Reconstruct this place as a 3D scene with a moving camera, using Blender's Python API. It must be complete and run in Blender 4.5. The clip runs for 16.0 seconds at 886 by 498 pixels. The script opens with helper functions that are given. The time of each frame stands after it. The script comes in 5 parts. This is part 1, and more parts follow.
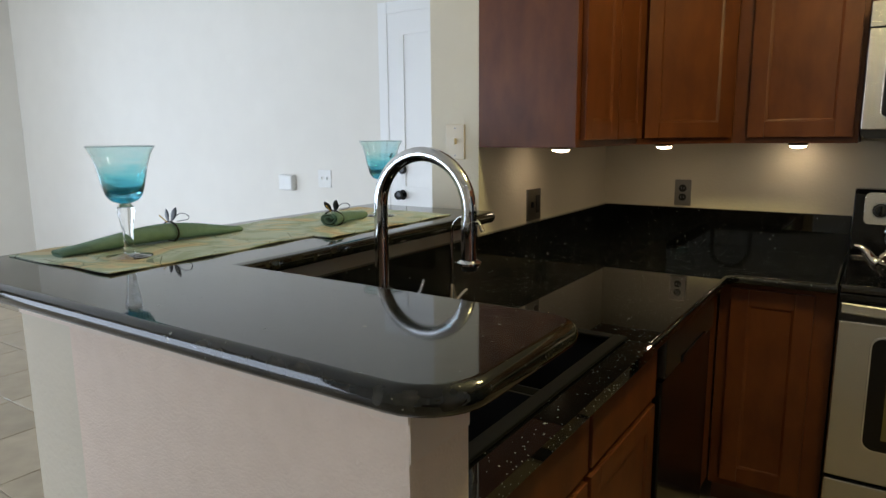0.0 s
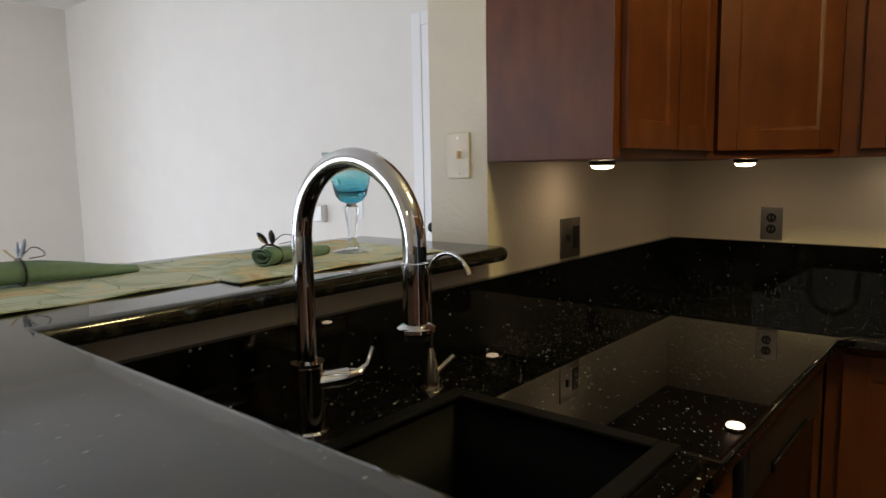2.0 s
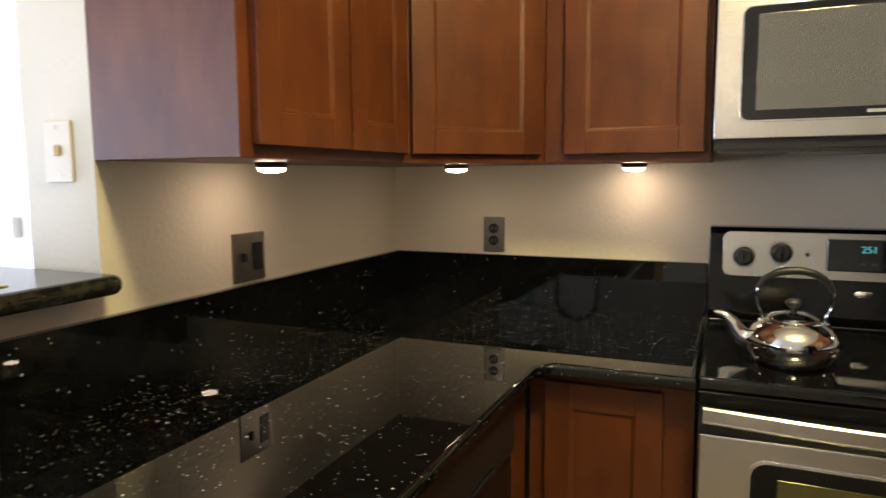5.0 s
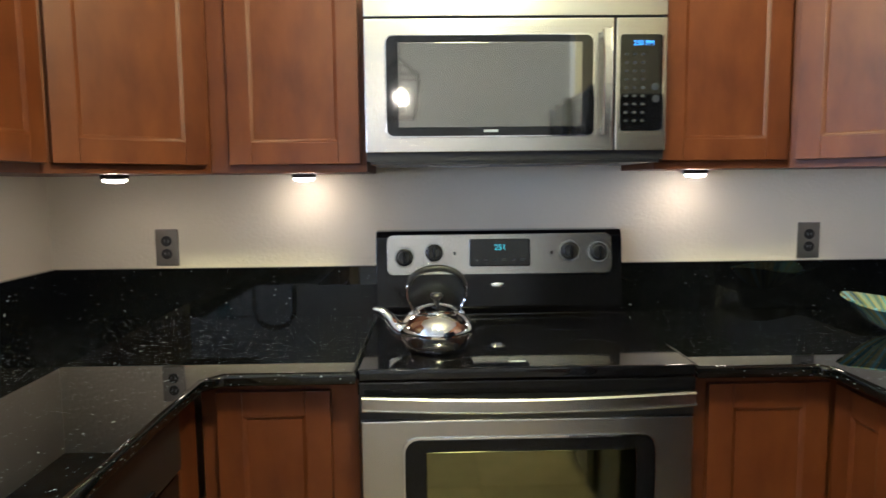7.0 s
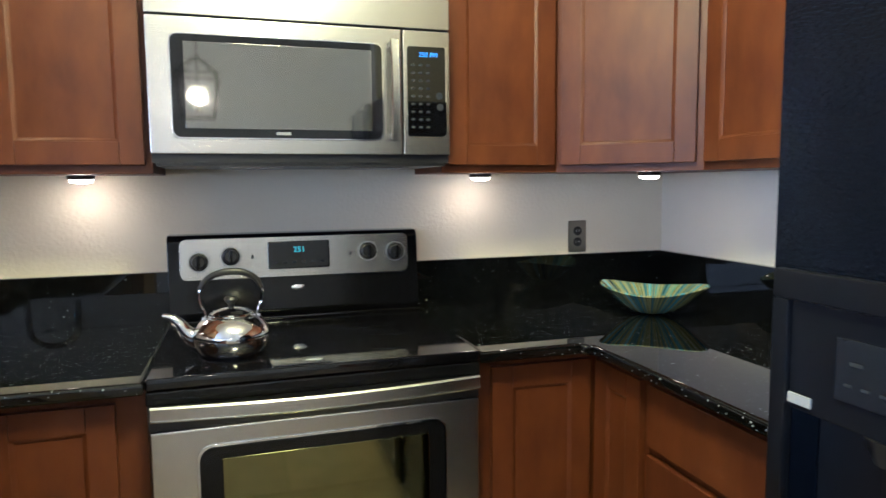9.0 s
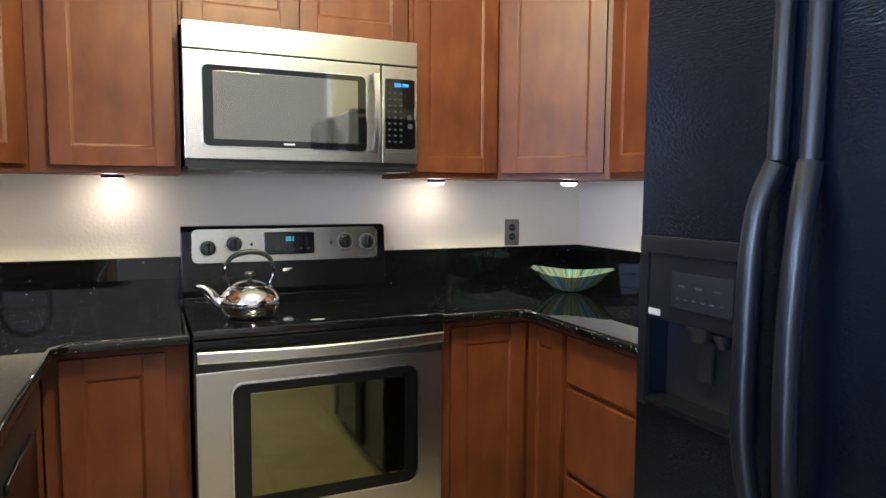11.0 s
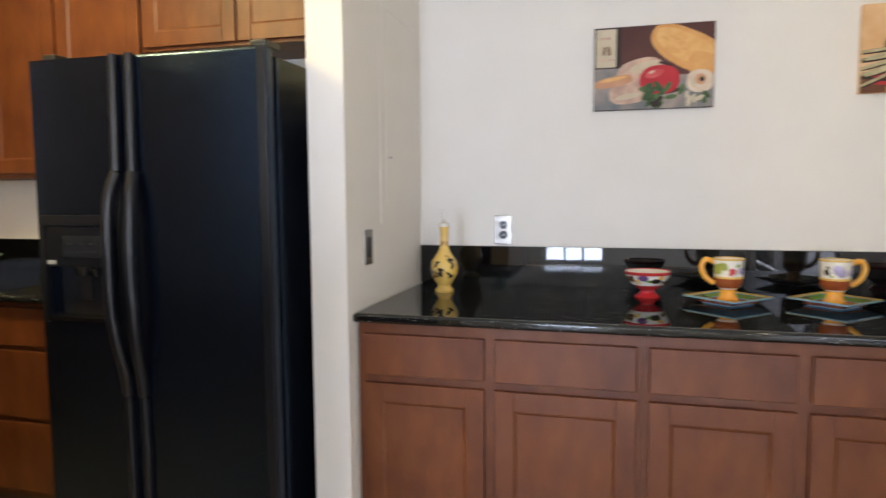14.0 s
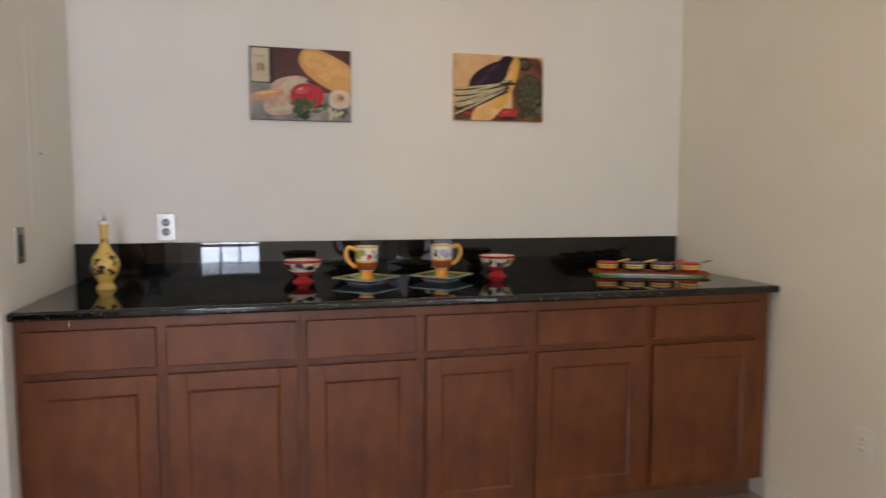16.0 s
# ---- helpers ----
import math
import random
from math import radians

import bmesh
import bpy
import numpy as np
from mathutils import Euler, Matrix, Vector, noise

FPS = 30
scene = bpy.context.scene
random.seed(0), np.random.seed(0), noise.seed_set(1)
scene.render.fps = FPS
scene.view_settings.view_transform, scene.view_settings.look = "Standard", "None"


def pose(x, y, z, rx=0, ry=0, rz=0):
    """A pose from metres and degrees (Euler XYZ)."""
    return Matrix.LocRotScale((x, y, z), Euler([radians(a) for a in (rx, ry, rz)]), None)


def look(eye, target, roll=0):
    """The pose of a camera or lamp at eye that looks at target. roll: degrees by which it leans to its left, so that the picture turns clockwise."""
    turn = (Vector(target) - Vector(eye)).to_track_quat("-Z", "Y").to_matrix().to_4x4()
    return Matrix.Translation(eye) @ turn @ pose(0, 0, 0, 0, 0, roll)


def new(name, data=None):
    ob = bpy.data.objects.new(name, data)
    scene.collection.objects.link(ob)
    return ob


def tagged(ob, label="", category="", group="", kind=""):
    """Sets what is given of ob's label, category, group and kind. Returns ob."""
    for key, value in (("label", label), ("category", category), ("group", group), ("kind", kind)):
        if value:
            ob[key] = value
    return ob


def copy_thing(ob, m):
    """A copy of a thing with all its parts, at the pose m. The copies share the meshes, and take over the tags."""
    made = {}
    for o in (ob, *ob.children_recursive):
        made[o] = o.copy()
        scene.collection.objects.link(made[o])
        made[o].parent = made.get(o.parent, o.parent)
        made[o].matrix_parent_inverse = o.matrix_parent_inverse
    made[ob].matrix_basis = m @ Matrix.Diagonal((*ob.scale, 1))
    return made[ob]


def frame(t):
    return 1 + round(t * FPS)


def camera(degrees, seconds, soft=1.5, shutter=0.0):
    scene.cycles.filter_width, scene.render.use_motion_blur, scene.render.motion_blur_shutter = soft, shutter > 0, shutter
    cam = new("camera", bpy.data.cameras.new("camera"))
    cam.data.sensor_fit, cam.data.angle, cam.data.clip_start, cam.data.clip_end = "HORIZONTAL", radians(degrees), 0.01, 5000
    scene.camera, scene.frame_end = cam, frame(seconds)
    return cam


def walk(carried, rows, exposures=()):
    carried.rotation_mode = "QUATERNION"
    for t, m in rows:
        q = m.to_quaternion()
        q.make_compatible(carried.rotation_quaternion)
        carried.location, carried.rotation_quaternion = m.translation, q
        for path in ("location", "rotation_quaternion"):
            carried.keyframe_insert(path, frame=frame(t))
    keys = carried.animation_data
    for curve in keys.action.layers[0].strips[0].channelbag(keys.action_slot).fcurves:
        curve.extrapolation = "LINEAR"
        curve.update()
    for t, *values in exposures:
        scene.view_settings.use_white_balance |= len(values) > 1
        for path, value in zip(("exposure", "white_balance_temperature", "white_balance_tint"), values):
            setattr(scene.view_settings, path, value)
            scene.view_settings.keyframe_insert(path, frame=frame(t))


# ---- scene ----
# ---- camera and walk ----
cam = camera(67.9, 16.0, soft=1.4, shutter=0.5)
PATH = [
    (0, (1.114, -3.077, 1.403), (0.019, -1.439, 1.06), -0.5),
    (0.5, (1.132, -3.045, 1.397), (-0.028, -1.445, 1.091), -1.0),
    (1, (1.107, -2.862, 1.38), (-0.153, -1.333, 1.106), -1.2),
    (1.5, (1.081, -2.701, 1.352), (-0.218, -1.2, 1.102), -1.2),
    (2, (0.983, -2.525, 1.342), (-0.304, -1.013, 1.104), -1.0),
    (2.5, (0.953, -2.454, 1.306), (-0.323, -0.929, 1.092), -1.3),
    (3, (0.96, -2.341, 1.3), (-0.284, -0.791, 1.081), -1.2),
    (3.5, (1.014, -2.193, 1.31), (-0.177, -0.601, 1.091), -1.6),
    (3.7, (1.024, -2.157, 1.315), (-0.117, -0.529, 1.09), -1.5),
    (5.8, (1.14, -2.054, 1.329), (0.651, -0.125, 1.13), -0.6),
    (6, (1.159, -2.055, 1.33), (0.768, -0.103, 1.133), -0.8),
    (6.5, (1.162, -2.077, 1.334), (1.041, -0.091, 1.129), -0.7),
    (7, (1.189, -2.088, 1.332), (1.233, -0.099, 1.129), -0.6),
    (7.5, (1.203, -2.095, 1.335), (1.4, -0.115, 1.134), -0.6),
    (8, (1.214, -2.105, 1.336), (1.555, -0.145, 1.136), -0.5),
    (8.5, (1.226, -2.114, 1.325), (1.695, -0.179, 1.131), -0.5),
    (9, (1.229, -2.149, 1.328), (1.822, -0.249, 1.131), -0.5),
    (9.2, (1.236, -2.16, 1.325), (1.87, -0.273, 1.134), -0.4),
    (11.3, (0.851, -2.659, 1.297), (1.71, -0.862, 1.132), -0.1),
    (11.5, (0.793, -2.716, 1.286), (1.701, -0.942, 1.125), -0.5),
    (12, (0.638, -2.896, 1.287), (1.744, -1.238, 1.127), -0.5),
    (12.5, (0.469, -3.01, 1.294), (1.819, -1.543, 1.124), -0.3),
    (13, (0.32, -3.089, 1.296), (1.945, -1.937, 1.127), -0.4),
    (13.5, (0.253, -3.212, 1.303), (2.064, -2.383, 1.128), -0.4),
    (14, (0.15, -3.324, 1.292), (2.072, -2.8, 1.117), -0.4),
    (14.5, (0.064, -3.357, 1.293), (2.034, -3.061, 1.113), -0.2),
    (15, (0.008, -3.321, 1.299), (1.999, -3.268, 1.115), -0.0),
    (15.5, (-0.072, -3.306, 1.292), (1.91, -3.503, 1.109), 0.0),
    (16, (-0.188, -3.314, 1.277), (1.745, -3.802, 1.111), 0.2),
]
EXPOSURES = [(0.0, -1.5, 6050, 16), (1.5, -1.65, 6350, 19), (3.5, -1.4, 6550, 29), (6.0, 0.0, 5300, 21), (9.0, 0.0, 4850, 20), (11.5, 0.35, 4950, 24), (13.0, 0.4, 5000, 22), (13.5, -0.1, 5700, 23), (14.0, -0.45, 6250, 24), (16.0, -0.97, 6700, 26)]
walk(cam, [(t, look(eye, target, roll)) for t, eye, target, roll in PATH], EXPOSURES)

# ---- sky, daylight and lamps ----
world = bpy.data.worlds.new("sky")
world.use_nodes = True
scene.world = world
wn, wl = world.node_tree.nodes, world.node_tree.links
sky = wn.new("ShaderNodeTexSky")
sky.sky_type, sky.sun_disc = "NISHITA", False
sky.sun_elevation, sky.sun_rotation = radians(50), radians(-20)
wl.new(sky.outputs["Color"], wn["Background"].inputs["Color"])
wn["Background"].inputs["Strength"].default_value = 0.12
sun = new("sun", bpy.data.lights.new("sun", "SUN"))
sun.data.energy, sun.data.angle, sun.data.color = 2.5, radians(0.5), (1, 0.95, 0.88)
sun.matrix_basis = pose(0, 0, 5, -35, 0, 20)


def window_light(name, eye, target, w, h, watts, color, spread):
    ob = new(name, bpy.data.lights.new(name, "AREA"))
    d = ob.data
    d.shape, d.size, d.size_y, d.energy, d.color, d.spread = "RECTANGLE", w, h, watts, color, radians(spread)
    ob.matrix_basis = look(eye, target)
    return ob


window_light("patio_daylight", (-3.7, -5.2, 1.03), (-3.7, 0.25, 0.0), 4.2, 1.9, 320, (0.80, 0.91, 1.0), 160)
window_light("side_door_daylight", (-6.425, -2.51, 1.02), (0, -2.51, 0.8), 0.95, 1.9, 240, (0.70, 0.86, 1.0), 150)


lantern = new("lantern_glow", bpy.data.lights.new("lantern_glow", "POINT"))
lantern.data.energy, lantern.data.color, lantern.data.shadow_soft_size = 21, (1.0, 0.80, 0.45), 0.05
lantern.matrix_basis = pose(0.98, -4.0, 1.99)

# assumed lamp with no visible fixture, added to brighten the wall cabinets
assumed_ceiling_lamp = new("assumed_ceiling_lamp", bpy.data.lights.new("assumed_ceiling_lamp", "POINT"))
assumed_ceiling_lamp.data.energy, assumed_ceiling_lamp.data.color, assumed_ceiling_lamp.data.shadow_soft_size = 95, (1.0, 0.86, 0.32), 0.12
assumed_ceiling_lamp.matrix_basis = pose(1.35, -1.45, 2.33)

# ---- materials ----
def mat(name, color, rough=0.5, metal=0.0, grain=None, bump=None, spec=0.5, coat=0.0, clear=0.0, glow=None):
    """grain: (scale, second colour, stretch xyz); bump: (scale, strength)."""
    m = bpy.data.materials.new(name)
    m.use_nodes = True
    n, l = m.node_tree.nodes, m.node_tree.links
    b = n["Principled BSDF"]
    b.inputs["Base Color"].default_value = (*color, 1)
    b.inputs["Roughness"].default_value, b.inputs["Metallic"].default_value = rough, metal
    b.inputs["Specular IOR Level"].default_value = spec
    b.inputs["Coat Weight"].default_value, b.inputs["Transmission Weight"].default_value = coat, clear
    co = n.new("ShaderNodeTexCoord")
    if glow:
        b.inputs["Emission Color"].default_value = (*glow[0], 1)
        b.inputs["Emission Strength"].default_value = glow[1]
    if grain:
        mp, nz, rp = n.new("ShaderNodeMapping"), n.new("ShaderNodeTexNoise"), n.new("ShaderNodeValToRGB")
        nz2, mx = n.new("ShaderNodeTexNoise"), n.new("ShaderNodeMix")
        mp.inputs["Scale"].default_value = grain[2] if len(grain) > 2 else (1, 1, 1)
        nz.inputs["Scale"].default_value, nz.inputs["Detail"].default_value = grain[0], 6
        nz2.inputs["Scale"].default_value, nz2.inputs["Detail"].default_value = grain[0] * 0.12, 3
        l.new(co.outputs["Object"], mp.inputs["Vector"])
        l.new(mp.outputs["Vector"], nz.inputs["Vector"])
        l.new(co.outputs["Object"], nz2.inputs["Vector"])
        mx.data_type = "FLOAT"
        mx.inputs["Factor"].default_value = 0.45
        l.new(nz.outputs["Fac"], mx.inputs[2])
        l.new(nz2.outputs["Fac"], mx.inputs[3])
        rp.color_ramp.elements[0].position, rp.color_ramp.elements[1].position = 0.36, 0.64
        rp.color_ramp.elements[0].color = (*grain[1], 1)
        rp.color_ramp.elements[1].color = (*color, 1)
        l.new(mx.outputs[0], rp.inputs["Fac"])
        l.new(rp.outputs["Color"], b.inputs["Base Color"])
    if bump:
        nz, bp = n.new("ShaderNodeTexNoise"), n.new("ShaderNodeBump")
        nz.inputs["Scale"].default_value, nz.inputs["Detail"].default_value = bump[0], 4
        if len(bump) > 2:
            mp = n.new("ShaderNodeMapping")
            mp.inputs["Scale"].default_value = bump[2]
            l.new(co.outputs["Object"], mp.inputs["Vector"])
            l.new(mp.outputs["Vector"], nz.inputs["Vector"])
        else:
            l.new(co.outputs["Object"], nz.inputs["Vector"])
        bp.inputs["Strength"].default_value, bp.inputs["Distance"].default_value = bump[1], 0.004 if bump[1] < 0.8 else 0.0045
        l.new(nz.outputs["Fac"], bp.inputs["Height"])
        l.new(bp.outputs["Normal"], b.inputs["Normal"])
    return m


def granite_mat(name, base, fleck, amount, rough, cloudy=(2.4, 2.6, 2.5)):
    """Polished black stone with small pale mica flecks of two sizes."""
    m = bpy.data.materials.new(name)
    m.use_nodes = True
    n, l = m.node_tree.nodes, m.node_tree.links
    b = n["Principled BSDF"]
    b.inputs["Roughness"].default_value = rough
    co = n.new("ShaderNodeTexCoord")
    last = None
    for scale, keep, soft in ((48, amount * 0.5, 0.13), (95, amount, 0.17), (170, amount, 0.2)):
        v = n.new("ShaderNodeTexVoronoi")
        v.inputs["Scale"].default_value = scale
        l.new(co.outputs["Object"], v.inputs["Vector"])
        near = n.new("ShaderNodeMath")
        near.operation = "LESS_THAN"
        near.inputs[1].default_value = soft
        l.new(v.outputs["Distance"], near.inputs[0])
        sp = n.new("ShaderNodeSeparateColor")
        l.new(v.outputs["Color"], sp.inputs["Color"])
        rare = n.new("ShaderNodeMath")
        rare.operation = "LESS_THAN"
        rare.inputs[1].default_value = keep
        l.new(sp.outputs[0], rare.inputs[0])
        both = n.new("ShaderNodeMath")
        both.operation = "MULTIPLY"
        l.new(near.outputs[0], both.inputs[0])
        l.new(rare.outputs[0], both.inputs[1])
        if last is not None:
            mx = n.new("ShaderNodeMath")
            mx.operation = "MAXIMUM"
            l.new(last.outputs[0], mx.inputs[0])
            l.new(both.outputs[0], mx.inputs[1])
            both = mx
        last = both
    cloud, rp, mix = n.new("ShaderNodeTexNoise"), n.new("ShaderNodeValToRGB"), n.new("ShaderNodeMix")
    cloud.inputs["Scale"].default_value, cloud.inputs["Detail"].default_value = 38, 6
    l.new(co.outputs["Object"], cloud.inputs["Vector"])
    rp.color_ramp.elements[0].position, rp.color_ramp.elements[1].position = 0.45, 0.75
    rp.color_ramp.elements[0].color = (*base, 1)
    rp.color_ramp.elements[1].color = (base[0] * cloudy[0], base[1] * cloudy[1], base[2] * cloudy[2], 1)
    l.new(cloud.outputs["Fac"], rp.inputs["Fac"])
    mix.data_type = "RGBA"
    l.new(last.outputs[0], mix.inputs["Factor"])
    l.new(rp.outputs["Color"], mix.inputs[6])
    mix.inputs[7].default_value = (*fleck, 1)
    l.new(mix.outputs[2], b.inputs["Base Color"])
    return m


def tile_mat():
    m = mat("floor_tile", (0.40, 0.33, 0.23), 0.32, grain=(9, (0.30, 0.24, 0.16)), bump=(60, 0.06))
    n, l = m.node_tree.nodes, m.node_tree.links
    b = n["Principled BSDF"]
    oi, mx = n.new("ShaderNodeObjectInfo"), n.new("ShaderNodeHueSaturation")
    mp = n.new("ShaderNodeMapRange")
    mp.inputs[3].default_value, mp.inputs[4].default_value = 0.86, 1.1
    l.new(oi.outputs["Random"], mp.inputs[0])
    l.new(mp.outputs[0], mx.inputs["Value"])
    l.new(b.inputs["Base Color"].links[0].from_socket, mx.inputs["Color"])
    l.new(mx.outputs["Color"], b.inputs["Base Color"])
    return m


WALL = mat("wall_paint", (0.76, 0.73, 0.66), 0.75, grain=(5, (0.73, 0.70, 0.63)), bump=(90, 0.10))
STUCCO = mat("orange_peel_paint", (0.82, 0.69, 0.58), 0.7, grain=(30, (0.77, 0.64, 0.53)), bump=(185, 0.6))
TAN = mat("kitchen_paint", (0.72, 0.66, 0.53), 0.7, grain=(6, (0.69, 0.63, 0.50)), bump=(85, 0.4))
CEIL = mat("ceiling_paint", (0.8, 0.79, 0.76), 0.85, bump=(60, 0.3))
TRIM = mat("white_gloss_paint", (0.8, 0.8, 0.78), 0.35, bump=(40, 0.03))
WOOD = mat("stained_maple", (0.150, 0.0425, 0.0080), 0.46, grain=(7, (0.078, 0.0188, 0.004), (2.0, 2.0, 0.9)), bump=(200, 0.03, (1, 1, 0.12)), spec=0.36)
WOODIN = mat("cabinet_shadow_gap", (0.12, 0.05, 0.025), 0.5, grain=(12, (0.09, 0.035, 0.018)))
GRANITE = granite_mat("black_granite", (0.0032, 0.0034, 0.0036), (0.46, 0.52, 0.52), 0.11, 0.016)
SPLASH = granite_mat("black_granite_splash", (0.0032, 0.0034, 0.0036), (0.40, 0.44, 0.44), 0.028, 0.016)
SLABSTONE = granite_mat("dark_green_granite", (0.009, 0.010, 0.0085), (0.20, 0.20, 0.17), 0.03, 0.05, (4.2, 3.5, 3.0))
STEEL = mat("brushed_steel", (0.56, 0.55, 0.52), 0.27, 1.0, bump=(300, 0.05, (0.02, 1, 1)))
PLATE = mat("steel_plate", (0.30, 0.28, 0.25), 0.33, 1.0, bump=(200, 0.05))
CHROME = mat("chrome", (0.72, 0.72, 0.73), 0.06, 1.0)
NICKEL = mat("brushed_nickel", (0.55, 0.49, 0.40), 0.24, 1.0)
BLACKG = mat("black_glass", (0.004, 0.004, 0.005), 0.05, spec=0.6)
BLACKP = mat("black_plastic", (0.012, 0.012, 0.013), 0.35)
BLACKM = mat("black_enamel", (0.005, 0.005, 0.006), 0.14, spec=0.28)
FRIDGE = mat("textured_black_enamel_blue_sheen", (0.003, 0.0038, 0.007), 0.15, bump=(260, 0.36, (0.4, 1, 1)), spec=0.7)
# blue tint puts the bluish daylight sheen into the enamel's reflection colour
FRIDGE.node_tree.nodes["Principled BSDF"].inputs["Specular Tint"].default_value = (0.32, 0.58, 1.0, 1)
FRIDGEH = mat("satin_black_handle", (0.006, 0.007, 0.010), 0.28, bump=(300, 0.05), spec=0.4)
OVENWIN = mat("oven_glass", (0.22, 0.215, 0.10), 0.05, 1.0)
MWWIN = mat("microwave_screen_glass", (0.25, 0.245, 0.225), 0.045, 0.85)
SINK = mat("black_composite", (0.004, 0.004, 0.004), 0.65, bump=(300, 0.06), spec=0.12)
def goblet_mat():
    """Aqua glass, deep at the bottom of the bowl and pale with swirls above."""
    m = mat("aqua_blown_glass", (0.5, 0.9, 0.93), 0.03, clear=0.98)
    n, l = m.node_tree.nodes, m.node_tree.links
    b = n["Principled BSDF"]
    co, sx, rp, nz, ad = n.new("ShaderNodeTexCoord"), n.new("ShaderNodeSeparateXYZ"), n.new("ShaderNodeValToRGB"), n.new("ShaderNodeTexNoise"), n.new("ShaderNodeMath")
    mp, mr = n.new("ShaderNodeMapping"), n.new("ShaderNodeMapRange")
    l.new(co.outputs["Object"], sx.inputs[0])
    mp.inputs["Scale"].default_value = (1, 1, 5)
    l.new(co.outputs["Object"], mp.inputs["Vector"])
    l.new(mp.outputs["Vector"], nz.inputs["Vector"])
    nz.inputs["Scale"].default_value, nz.inputs["Detail"].default_value, nz.inputs["Distortion"].default_value = 16, 4, 1.0
    mr.inputs[1].default_value, mr.inputs[2].default_value = 0.115, 0.2
    l.new(sx.outputs[2], mr.inputs[0])
    ad.operation = "MULTIPLY_ADD"
    ad.inputs[1].default_value = 0.9
    l.new(nz.outputs["Fac"], ad.inputs[0])
    l.new(mr.outputs[0], ad.inputs[2])
    cr = rp.color_ramp
    cr.elements[0].position, cr.elements[0].color = 0.3, (0.015, 0.33, 0.50, 1)
    cr.elements[1].position, cr.elements[1].color = 1.0, (0.84, 0.97, 0.97, 1)
    e = cr.elements.new(0.65)
    e.color = (0.42, 0.84, 0.89, 1)
    sc = n.new("ShaderNodeMath")
    sc.operation = "MULTIPLY"
    sc.inputs[1].default_value = 0.68
    l.new(ad.outputs[0], sc.inputs[0])
    l.new(sc.outputs[0], rp.inputs["Fac"])
    l.new(rp.outputs["Color"], b.inputs["Base Color"])
    return m


BLUEGLASS = goblet_mat()
CLEARGLASS = mat("clear_glass", (0.95, 0.97, 0.97), 0.02, clear=1.0)
NAPKIN = mat("sage_linen", (0.19, 0.30, 0.22), 0.9, grain=(60, (0.15, 0.25, 0.18)), bump=(500, 0.25))
WHITEP = mat("white_plastic", (0.74, 0.73, 0.69), 0.35)
IVORY = mat("ivory_plastic", (0.66, 0.57, 0.42), 0.4)
LENS = mat("lit_puck_lens", (1, 0.9, 0.7), 0.4, glow=((1.0, 0.77, 0.47), 72.0))
BULB = mat("lit_bulb", (1, 0.9, 0.75), 0.4, glow=((1.0, 0.86, 0.66), 25.0))
BRONZE = mat("dark_bronze", (0.03, 0.024, 0.02), 0.35, 0.7)
LCDBLUE = mat("blue_display", (0.02, 0.1, 0.3), 0.3, glow=((0.1, 0.45, 1.0), 1.6))
LCDTEAL = mat("teal_display", (0.02, 0.2, 0.2), 0.3, glow=((0.15, 0.75, 0.7), 0.7))
DARKRING = mat("faint_burner_mark", (0.015, 0.015, 0.016), 0.25)
# glow for the shade of the assumed, unseen ceiling fixture
CEILGLOW = mat("assumed_lamp_shade_glow", (1, 0.9, 0.75), 0.4, glow=((1.0, 0.80, 0.52), 14.0))
SLATE = mat("slate_panel", (0.014, 0.016, 0.022), 0.25, grain=(60, (0.011, 0.013, 0.018)))
DIM = mat("dim_print", (0.028, 0.031, 0.036), 0.6, spec=0.2)
PRINT = mat("grey_print", (0.35, 0.36, 0.37), 0.5)
TILE = tile_mat()
GROUT = mat("grout", (0.30, 0.26, 0.20), 0.85, grain=(40, (0.24, 0.21, 0.16)))
YELLOW = mat("yellow_glaze", (0.72, 0.50, 0.13), 0.14, grain=(14, (0.62, 0.38, 0.08)), coat=0.4)
MUSTARD = mat("golden_glaze", (0.78, 0.40, 0.04), 0.14, grain=(20, (0.66, 0.30, 0.03)), coat=0.4)
REDG = mat("red_glaze", (0.55, 0.03, 0.03), 0.12, coat=0.4, grain=(15, (0.42, 0.02, 0.025)))
WHITEG = mat("white_glaze", (0.78, 0.74, 0.64), 0.14, coat=0.4, grain=(12, (0.70, 0.66, 0.58)))
GREENG = mat("green_glaze", (0.10, 0.26, 0.05), 0.15, coat=0.4, grain=(16, (0.22, 0.28, 0.05)))
BLUEG = mat("blue_glaze", (0.10, 0.27, 0.42), 0.14, coat=0.4, grain=(16, (0.25, 0.42, 0.5)))
ORANGEG = mat("orange_glaze", (0.70, 0.20, 0.03), 0.15, coat=0.4, grain=(16, (0.6, 0.12, 0.03)))
PURPLEG = mat("purple_glaze", (0.10, 0.04, 0.13), 0.15, coat=0.4)
BROWNG = mat("brown_glaze", (0.16, 0.05, 0.02), 0.15, coat=0.4)
DARKG = mat("dark_olive_glaze", (0.035, 0.025, 0.015), 0.15, coat=0.4)


# ---- building helpers ----
def add_box(bm, x0, x1, y0, y1, z0, z1):
    vs = [bm.verts.new((x, y, z)) for x in (x0, x1) for y in (y0, y1) for z in (z0, z1)]
    for f in ((0, 1, 3, 2), (4, 6, 7, 5), (0, 4, 5, 1), (2, 3, 7, 6), (0, 2, 6, 4), (1, 5, 7, 3)):
        bm.faces.new([vs[i] for i in f])


